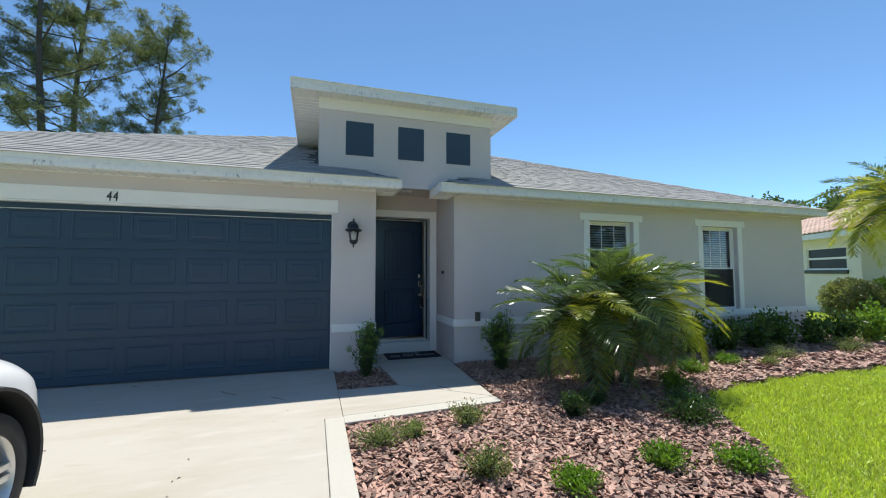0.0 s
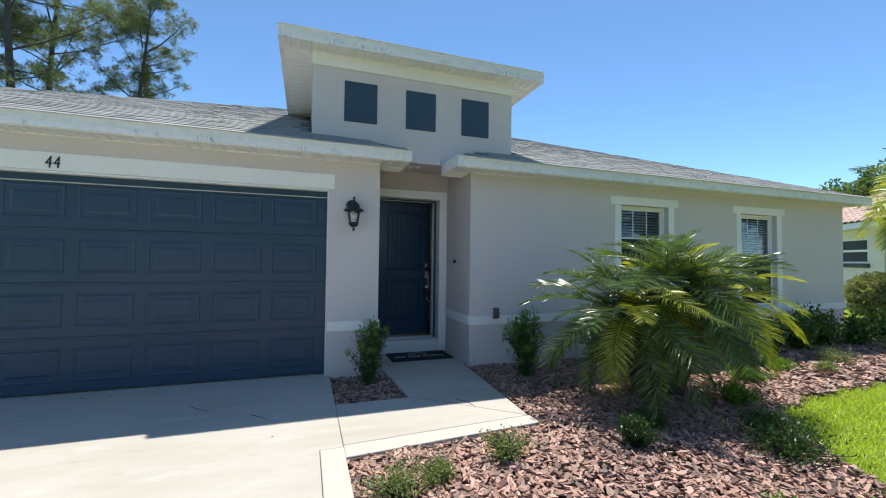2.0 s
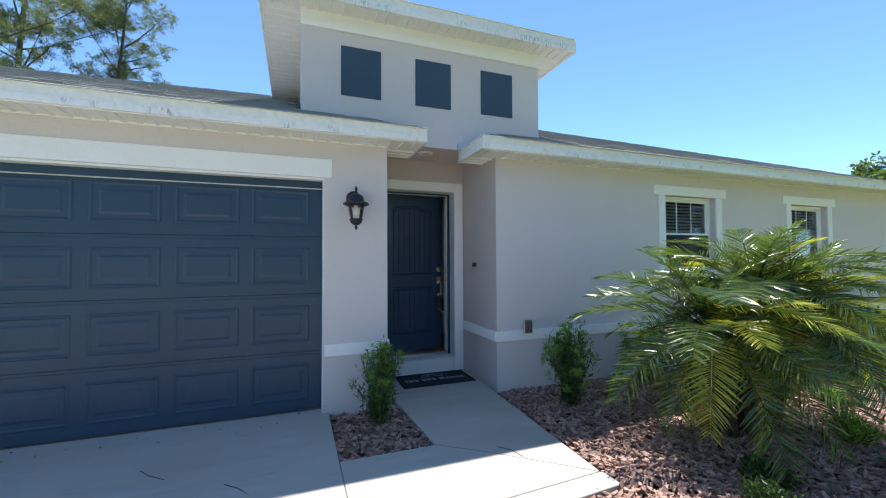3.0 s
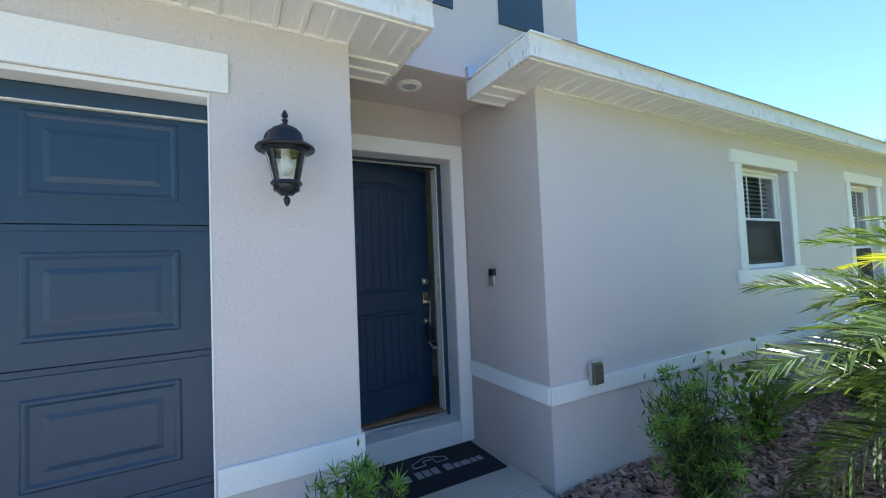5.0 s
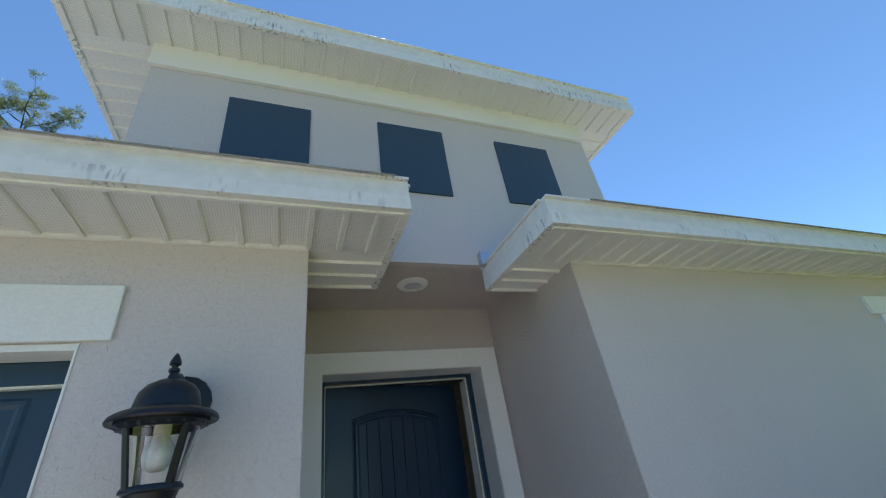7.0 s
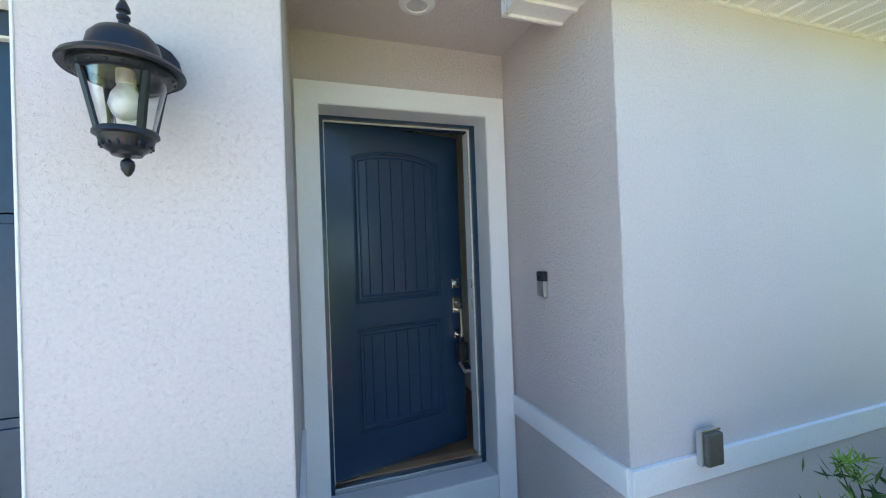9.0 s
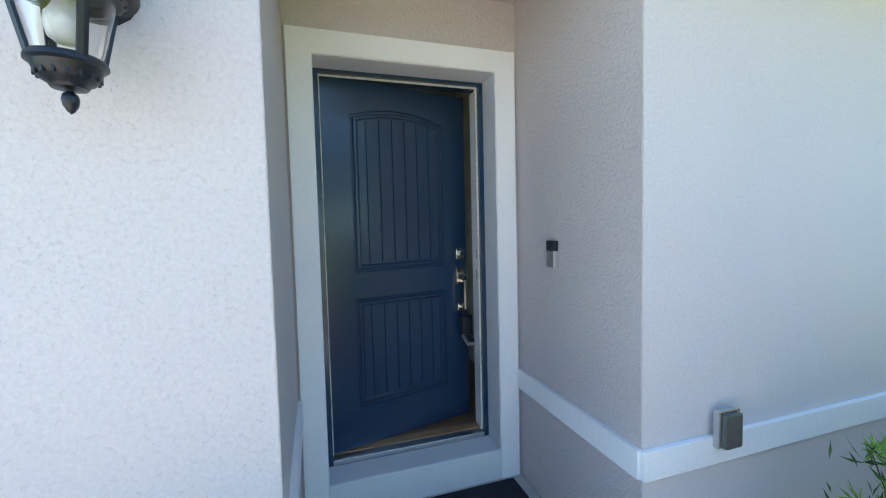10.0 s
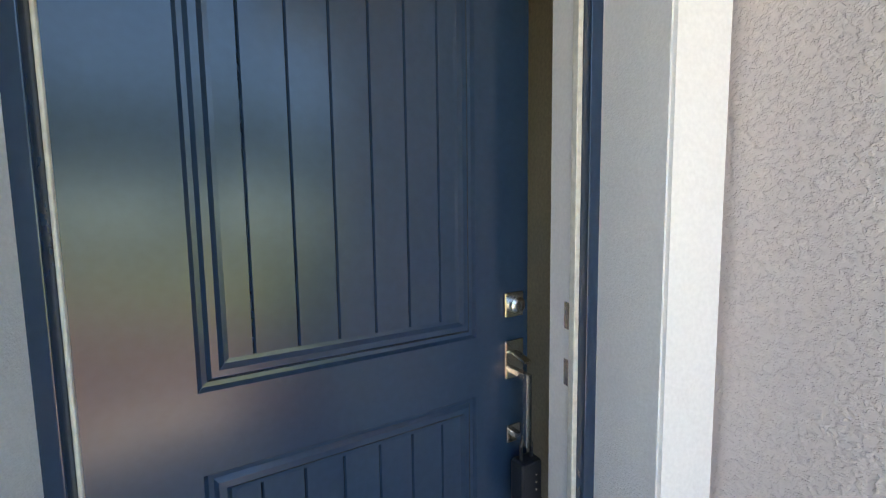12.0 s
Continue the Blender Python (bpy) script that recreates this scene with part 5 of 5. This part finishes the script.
bpy.context.view_layer.update()
cutmesh = bpy.data.meshes.new_from_object(body.evaluated_get(bpy.context.evaluated_depsgraph_get()))
body.modifiers.clear()
body.data = cutmesh
bpy.data.objects.remove(cutter)
part("underbody", bx(-0.62, 0.62, -2.0, 1.98, 0.22, 0.80), M_CLAD, car)
for sx in (-1, 1):
    for yy in (WY, -1.28):
        bm = bmesh.new()
        ang = [radians(a) for a in range(-28, 209, 8)]
        ringv = []
        for a in ang:
            r0, r1 = WR + 0.047, WR + 0.064
            ringv.append([bm.verts.new((sx * x, yy - 0.025 + r * math.cos(a), max(0.2, WR + 0.05 + r * math.sin(a)))) for r, x in ((r0, 0.72), (r0, 0.936), (r1, 0.940), (r1 + 0.008, 0.905))])
        for a, b2 in zip(ringv, ringv[1:]):
            for i in range(3):
                bm.faces.new((a[i], a[i + 1], b2[i + 1], b2[i]))
        part("arch_cladding", bm, M_CLAD, car, "black plastic wheel-arch trim", smooth=True)
        wheel = new("wheel")
        wheel.parent = car
        wheel.matrix_basis = pose(sx * 0.80, yy, WR, 0, 90 * sx, 0)
        part("tyre", lathe([(0.235, -0.10), (0.30, -0.112), (0.335, -0.10), (WR, -0.075), (WR, 0.075), (0.335, 0.10), (0.30, 0.112), (0.255, 0.108), (0.243, 0.10)], 48), M_RUBBER, wheel, smooth=True)
        rim = lathe([(0.248, 0.098), (0.238, 0.104), (0.226, 0.09), (0.215, 0.02), (0.21, -0.06)], 48)
        rm = part("rim", rim, M_STEEL, wheel, "silver alloy rim", smooth=True)
        part("brake_disc", lathe([(0.0, 0.0), (0.16, 0.0), (0.16, -0.02), (0.0, -0.02)], 32), M_CLAD, wheel)
        for k in range(5):
            bm = bmesh.new()
            for off in (-0.028, 0.028):
                vs = box(bm, 0.03, 0.232, off - 0.016, off + 0.016, 0.05, 0.092, 0.004)
            m = pose(0, 0, 0, 0, 0, 72 * k + 18)
            bmesh.ops.transform(bm, matrix=m, verts=bm.verts)
            part("spoke", bm, M_STEEL, wheel)
        part("hub_cap", lathe([(0.0, 0.1), (0.03, 0.1), (0.055, 0.09), (0.06, 0.05)], 24), M_STEEL, wheel)
part("windscreen", bx(-0.62, 0.62, -0.01, 0.01, -0.44, 0.44, 0.004, pose(0, 0.2, 1.36, 59, 0, 0)), M_CGLASS, car)
for sx in (-1, 1):
    part("side_window", bx(sx * 0.80 - 0.01, sx * 0.80 + 0.01, -1.5, -0.1, 1.08, 1.42, 0.004), M_CGLASS, car)
    part("headlight", bx(sx * 0.66 - 0.14, sx * 0.66 + 0.14, 1.84, 1.96, 0.68, 0.76, 0.02), M_CGLASS, car, "headlight lens")
part("grille", bx(-0.42, 0.42, 2.12, 2.2, 0.42, 0.62, 0.02), M_CLAD, car)


# ---- wall lantern ----
lamp = base("wall_lantern", (-1.522, -0.155, 1.674), "black cast lantern with clear glass and a white bulb", "wall lamp")


def lz(profile, seg=32):
    return lathe([(r, z - 1.674) for r, z in profile], seg)


part("cap", lz([(0.0, 2.014), (0.012, 2.013), (0.030, 2.008), (0.052, 1.996), (0.066, 1.978), (0.071, 1.955), (0.074, 1.940), (0.100, 1.931), (0.114, 1.922), (0.118, 1.913), (0.115, 1.908), (0.108, 1.911), (0.092, 1.914), (0.0, 1.916)]), M_BLACK, lamp, smooth=True)
part("collar", lz([(0.098, 1.914), (0.098, 1.905), (0.090, 1.896), (0.086, 1.893), (0.078, 1.893), (0.078, 1.914)]), M_BLACK, lamp, smooth=True)
for k in range(40):
    a = 2 * math.pi * k / 40
    if k % 2 == 0:
        part("bead", bx(-0.0045, 0.0045, -0.003, 0.003, -0.006, 0.006, 0.002, pose(0.0925 * math.cos(a), 0.0925 * math.sin(a), 1.902 - 1.674, 0, 0, math.degrees(a) + 90)), M_BLACK, lamp)
part("top_finial", lz([(0.0, 2.081), (0.006, 2.074), (0.013, 2.058), (0.014, 2.050), (0.008, 2.046), (0.007, 2.042), (0.013, 2.038), (0.013, 2.032), (0.009, 2.027), (0.014, 2.010)], 16), M_BLACK, lamp, smooth=True)
part("bottom_cup", lz([(0.0, 1.778), (0.058, 1.778), (0.062, 1.772), (0.062, 1.766), (0.054, 1.762), (0.050, 1.748), (0.040, 1.734), (0.032, 1.729), (0.028, 1.722), (0.010, 1.719), (0.0, 1.719)]), M_BLACK, lamp, smooth=True)
for k in range(16):
    a = 2 * math.pi * k / 16
    part("flute", bx(-0.003, 0.003, -0.003, 0.003, -0.011, 0.011, 0.0015, pose(0.0475 * math.cos(a), 0.0475 * math.sin(a), 1.749 - 1.674, 0, 0, math.degrees(a) + 90)), M_BLACK, lamp)
part("bottom_finial", lz([(0.006, 1.722), (0.006, 1.716), (0.012, 1.711), (0.014, 1.702), (0.012, 1.690), (0.006, 1.679), (0.0, 1.674)], 16), M_BLACK, lamp, smooth=True)
gl = part("glass", lz([(0.080, 1.896), (0.053, 1.778), (0.051, 1.778), (0.078, 1.896)], 32), M_GLASS, lamp, "clear seeded glass", smooth=True)
gl.visible_shadow = False
for k in range(4):
    bm = bmesh.new()
    ends = []
    for rad, z in ((0.085, 1.898), (0.0575, 1.772)):
        ends.append([bm.verts.new((rad + dr, dt, z - 1.674)) for dr, dt in ((-0.004, -0.0085), (0.002, -0.0085), (0.005, 0.0), (0.002, 0.0085), (-0.004, 0.0085))])
    for i in range(5):
        bm.faces.new((ends[0][i], ends[0][(i + 1) % 5], ends[1][(i + 1) % 5], ends[1][i]))
    bm.faces.new(ends[0])
    bm.faces.new(ends[1][::-1])
    bmesh.ops.transform(bm, matrix=pose(0, 0, 0, 0, 0, 45 + 90 * k), verts=bm.verts)
    part("bar", bm, M_BLACK, lamp)
M_BULB = material("frosted_bulb", (0.85, 0.85, 0.82), 0.35)
part("bulb", lz([(0.0, 1.803), (0.014, 1.805), (0.027, 1.816), (0.033, 1.836), (0.030, 1.856), (0.018, 1.876), (0.015, 1.884)], 20), M_BULB, lamp, "white frosted bulb", smooth=True)
part("socket", lz([(0.016, 1.882), (0.018, 1.884), (0.018, 1.915), (0.0, 1.915)], 16), material("cream_socket", (0.7, 0.66, 0.55), 0.5), lamp, "cream lamp socket", smooth=True)
bm = bmesh.new()
tube(bm, [(0, 0.012, 2.022 - 1.674), (0, 0.05, 2.028 - 1.674), (0, 0.09, 2.018 - 1.674), (0, 0.14, 1.985 - 1.674)], [0.009, 0.014, 0.018, 0.026], 10)
part("arm", bm, M_BLACK, lamp, smooth=True)
part("wall_plate", lathe([(0.0, 0.045), (0.02, 0.043), (0.045, 0.030), (0.062, 0.014), (0.072, 0.010), (0.074, 0.0), (0.0, 0.0)], 16, pose(0, 0.155, 1.985 - 1.674, 90, 0, 0)), M_BLACK, lamp, smooth=True)

# ---- house number ----
for k, x in enumerate((-4.402, -4.338)):
    cu = bpy.data.curves.new("number", "FONT")
    cu.body, cu.size, cu.extrude, cu.shear = "4", 0.165, 0.004, 0.10
    tmp = new("tmp", cu)
    bpy.context.view_layer.update()
    me = bpy.data.meshes.new_from_object(tmp.evaluated_get(bpy.context.evaluated_depsgraph_get()))
    bpy.data.objects.remove(tmp)
    me.materials.clear()
    me.materials.append(M_BLACK)
    num = tagged(new("house_number", me), "black metal house number 4 on the white header", "house number", "house number 44")
    num.matrix_basis = pose(x, -0.0185, 2.192, 90, 0, 0) @ Matrix.Diagonal((0.66, 1, 1, 1))

# ---- door hardware ----
HX = 0.855


def on_door(name, bm, mat, parent, label="", smooth=False):
    return part(name, bm, mat, parent, label, smooth)


bolt = on_door("deadbolt", bx(HX - 0.030, HX + 0.030, -0.009, 0.0, 1.054 - 0.032, 1.054 + 0.032, 0.003), M_CHROME, door, "square satin nickel deadbolt")
part("cylinder", lathe([(0.0, 0.024), (0.014, 0.024), (0.018, 0.018), (0.022, 0.016), (0.023, 0.0)], 24, pose(HX, -0.008, 1.054, 90, 0, 0)), M_CHROME, bolt, smooth=True)
part("keyway", bx(HX - 0.002, HX + 0.002, -0.034, -0.031, 1.045, 1.063), M_BLACK, bolt)
handle = on_door("handle_set", bx(HX - 0.030, HX + 0.030, -0.010, 0.0, 0.862, 0.962, 0.003), M_CHROME, door, "square satin nickel handle plate")
part("thumb_latch", bx(-0.012, 0.012, -0.05, 0.0, -0.003, 0.003, 0.002, pose(HX, -0.012, 0.93, 14, 0, 0)), M_CHROME, handle)
bm = bmesh.new()
for q in ((HX - 0.009, HX + 0.009, -0.055, -0.01, 0.872, 0.888), (HX - 0.009, HX + 0.009, -0.066, -0.052, 0.700, 0.888), (HX - 0.009, HX + 0.009, -0.055, -0.006, 0.705, 0.720)):
    box(bm, *q, 0.002)
part("grip", bm, M_CHROME, handle)
part("lower_plate", bx(HX - 0.022, HX + 0.022, -0.008, 0.0, 0.688, 0.735, 0.003), M_CHROME, handle)
lock = base("key_lockbox", (0, 0, 0), "black key lockbox hung on the door handle, tray open", "lockbox")
lock.matrix_basis = door.matrix_basis @ Matrix.Translation((HX + 0.004, -0.05, 0.70))
bm = bmesh.new()
tube(bm, [(-0.017, 0, -0.05), (-0.017, 0, 0.0), (-0.010, 0, 0.022), (0.010, 0, 0.022), (0.017, 0, 0.0), (0.017, 0, -0.05)], 0.0045, 8)
part("shackle", bm, M_BLACK, lock, smooth=True)
part("case", bx(-0.034, 0.034, -0.024, 0.022, -0.155, -0.036, 0.008), M_BLACK, lock)
tray = part("key_tray", bx(-0.036, 0.036, -0.075, 0.012, -0.012, 0.006, 0.004, pose(0.002, -0.010, -0.168, 34, 6, 0)), M_STEEL, lock, "silver key tray")
part("tray_inlay", bx(-0.024, 0.024, -0.060, -0.004, 0.006, 0.010, 0.002, pose(0.002, -0.010, -0.168, 34, 6, 0)), M_CLAD, tray)
for dz in (-0.07, -0.09, -0.11):
    part("stud", lathe([(0.0, 0.003), (0.003, 0.002), (0.0035, 0.0)], 10, pose(0.012, -0.024, dz, 90, 0, 0)), M_CHROME, lock)

# ---- small fixtures ----
bell = base("video_doorbell", (-0.003, 0.538, 1.236), "slim video doorbell with black top and silver body", "doorbell")
part("body", bx(-0.026, 0.0, -0.031, 0.031, 0.0, 0.0785, 0.003), M_STEEL, bell)
part("camera_head", bx(-0.027, 0.0, -0.031, 0.031, 0.0785, 0.128, 0.003), M_BLACK, bell, "glossy black camera head")
part("lens", lathe([(0.0, 0.003), (0.006, 0.003), (0.009, 0.0)], 20, pose(-0.026, 0, 0.098, 0, -90, 0)), M_CGLASS, bell)
part("button", lathe([(0.0, 0.003), (0.010, 0.003), (0.0125, 0.0015), (0.014, 0.0)], 24, pose(-0.025, 0, 0.048, 0, -90, 0)), M_STEEL, bell, smooth=True)

outlet = base("outlet_box", (0.355, -0.022, 0.59), "weatherproof outlet box with a smoky cover on the white band", "outlet")
part("back_box", bx(-0.048, 0.048, -0.028, 0.0, 0.0, 0.142, 0.005), M_STEEL, outlet)
part("cover", bx(-0.043, 0.043, -0.052, -0.028, 0.006, 0.136, 0.008), material("smoky_plastic", (0.10, 0.10, 0.085), 0.25), outlet, "smoky grey cover")
part("hinge", bx(-0.05, 0.05, -0.034, -0.024, 0.136, 0.146, 0.002), M_CHROME, outlet)

dl = base("ceiling_downlight", (-0.625, 0.55, RC), "round white downlight in the recess ceiling, switched off", "ceiling light")
part("ring", lathe([(0.050, -0.010), (0.052, -0.016), (0.080, -0.010), (0.086, -0.003), (0.086, 0.001), (0.05, 0.001)], 40), M_TRIM, dl, smooth=True)
part("diffuser", lathe([(0.0, -0.010), (0.050, -0.010), (0.052, -0.004)], 40), M_BLIND, dl, "frosted diffuser", smooth=True)

# ---- doormat ----
mat_rug = base("doormat", (-0.50, 0.63, 0.0), "black doormat with grey house outline and lettering before the door", "doormat")
M_MAT = material("black_mat_pile", (0.012, 0.014, 0.022), 0.95, 0, 0.2, 30, 300, 0.004, 400)
M_MATG = material("grey_mat_print", (0.30, 0.31, 0.34), 0.95, 0, 0.15, 30, 300, 0.003, 400)
part("mat_body", bx(-0.43, 0.43, -0.24, 0.235, 0.0, 0.010, 0.003), M_MAT, mat_rug)
bm = bmesh.new()
roofline = ((-0.13, 0.07), (-0.13, 0.12), (0.0, 0.18), (0.13, 0.12), (0.13, 0.07))
for a, b2 in zip(roofline, roofline[1:]):
    tube(bm, [(*a, 0.0105), (*b2, 0.0105)], 0.0045, 6)
for a, b2 in (((-0.04, 0.07), (-0.04, 0.13)), ((-0.04, 0.13), (0.04, 0.13)), ((0.04, 0.13), (0.04, 0.07)), ((-0.13, 0.07), (-0.04, 0.07)), ((0.04, 0.07), (0.13, 0.07))):
    tube(bm, [(*a, 0.0105), (*b2, 0.0105)], 0.0045, 6)
part("house_outline", bm, M_MATG, mat_rug, "grey house outline")
x = -0.36
for k, wd in enumerate((0.03, 0.05, 0.05, 0.0, 0.045, 0.05, 0.05, 0.0, 0.06, 0.045, 0.07, 0.04, 0.04)):
    if wd:
        part("letter_bar", bx(x, x + wd, -0.07, -0.07 + (0.085 if k in (0, 1, 2, 4, 5, 6, 8) else 0.06), 0.0095, 0.0115, 0.0006), M_MATG, mat_rug)
    x += (wd or 0.02) + 0.012

# ---- leaf litter on the concrete ----
M_LITTER = material("dry_leaf", (0.09, 0.06, 0.035), 0.9, 0, 0.3, 60, 200)
rl = random.Random(17)
v, f = [], []
for k in range(44):
    x, y = (rl.uniform(-6.2, -1.95), rl.uniform(-0.25, 0.09)) if k < 26 else (rl.uniform(-5.5, -2.0), rl.uniform(-3.4, 0.0)) if k < 46 else (rl.uniform(-1.0, -0.2), rl.uniform(-1.6, 0.0))
    a, L, W = rl.uniform(0, 6.283), rl.uniform(0.006, 0.02), rl.uniform(0.002, 0.006)
    ca, sa = math.cos(a), math.sin(a)
    n = len(v)
    v += [(x - L * ca, y - L * sa, 0.002), (x - W * sa, y + W * ca, 0.005), (x + L * ca, y + L * sa, 0.004), (x + W * sa, y - W * ca, 0.001), (x, y, 0.009)]
    f += [(n, n + 1, n + 4), (n + 1, n + 2, n + 4), (n + 2, n + 3, n + 4), (n + 3, n, n + 4)]
scatter_mesh("leaf_litter", M_LITTER, v, f, "few dry leaf scraps and twigs on the concrete", "leaves")
for pts in (((-3.0, -0.62), (-2.93, -0.71), (-2.82, -0.8)), ((-0.62, -1.16), (-0.55, -1.24), (-0.52, -1.36)), ((-2.45, -1.0), (-2.36, -1.08), (-2.30, -1.17))):
    bm = bmesh.new()
    tube(bm, [(*p, 0.003) for p in pts], [0.0028, 0.0024, 0.0016], 6)
    thing("twig", bm, M_STEM, "thin dry brown twig lying on the concrete", "twig", "fallen twigs")

# ---- roof shingles ----
STEP, TAB = 0.143, 0.305
rs = random.Random(5)
near, vv, ff = [], [], []


def tab_ok(x0, x1, y):
    if y < TY + 0.05:
        if x1 > RL - (y + OV) - 0.03 and x0 < RR + (y + OV) + 0.03:
            return False
    elif x1 > TX0 - 0.01 and x0 < TX1 + 0.01 and y < 4.3:
        return False
    return x0 > L0 + (y + OV) and x1 < R0 - (y + OV)


cosp = 1 / math.sqrt(1 + PITCH * PITCH)
tabs = []
for k in range(int((APEX + OV) / (STEP * cosp))):
    y = -OV - 0.026 + k * STEP * cosp
    x = L0 - 0.15 * (k % 2) - rs.uniform(0, 0.2)
    while x < R0:
        w = TAB * rs.choice((0.45, 0.6, 0.8, 1.0))
        if tab_ok(x, x + w, y):
            tabs.append((x + 0.002, x + w - 0.002, y, rs.choice((0.006, 0.008, 0.010)) if k else 0.004))
        x += w
TABM = {}


def tab_verts(w, th):
    d = STEP * 1.28
    return [(0, 0, 0.0), (w, 0, 0.0), (w, d, 0.0), (0, d, 0.0), (0, 0, th + 0.002), (w, 0, th + 0.002), (w, d, 0.002), (0, d, 0.002)]


TF8 = [(0, 1, 5, 4), (4, 5, 6, 7), (1, 2, 6, 5), (3, 0, 4, 7), (2, 3, 7, 6)]
tilt = Matrix.Rotation(math.atan(PITCH), 4, "X")
count = 0
for x0, x1, y, th in tabs:
    m = Matrix.Translation((x0, y, roof_z(y) + 0.003)) @ tilt
    if count < 300 and -4.6 < x0 < 2.6 and y < 0.9:
        key = (round(x1 - x0, 3), th)
        if key not in TABM:
            me = bpy.data.meshes.new("shingle")
            me.from_pydata(tab_verts(*key), [], TF8)
            me.materials.append(M_SHINGLE)
            TABM[key] = me
        s = new("shingle", TABM[key])
        s.parent = roof
        s.matrix_basis = Matrix.Translation((0, -5, -EAVE)) @ m
        count += 1
    else:
        b = len(vv)
        vv += [tuple(m @ Vector(v)) for v in tab_verts(x1 - x0, th)]
        ff += [tuple(b + i for i in f) for f in TF8]
# small return faces beside the recess
for side, xe in ((-1, RL), (1, RR)):
    for k in range(5):
        d = k * STEP * cosp
        for j in range(4):
            y0 = -OV + d + j * 0.2
            y1 = min(0.3, y0 + 0.195)
            if y1 - y0 < 0.03 or d > 0.56:
                continue
            d0, d1 = min(d + STEP * 1.1, y0 + OV), min(d + STEP * 1.1, y1 + OV)
            if d0 - d < 0.02:
                continue
            b = len(vv)
            for up, lift in ((0.002, 0.0), (0.009, 0.003)):
                vv += [(xe + side * q, y, EAVE + PITCH * q + (up if q == d else 0.002 + lift)) for q, y in ((d, y0), (d, y1), (d1, y1), (d0, y0))]
            ff += [tuple(b + i for i in f) for f in TF8]
me = bpy.data.meshes.new("shingle_field")
me.from_pydata(vv, [], ff)
me.materials.append(M_SHINGLE)
sf = tagged(new("shingle_field", me), "weathered grey asphalt shingles", kind="stuff")
sf.parent = roof
sf.matrix_parent_inverse = Matrix.Translation((0, -5, -EAVE))
# flashing at the eave ends
for x in (RL - 0.03, RR - 0.03):
    struct("flashing", bx(x, x + 0.06, 0.26, 0.298, EAVE - 0.01, EAVE + 0.07, 0.002, None), M_STEEL, "bent metal flashing between eave and wall", "flashing")
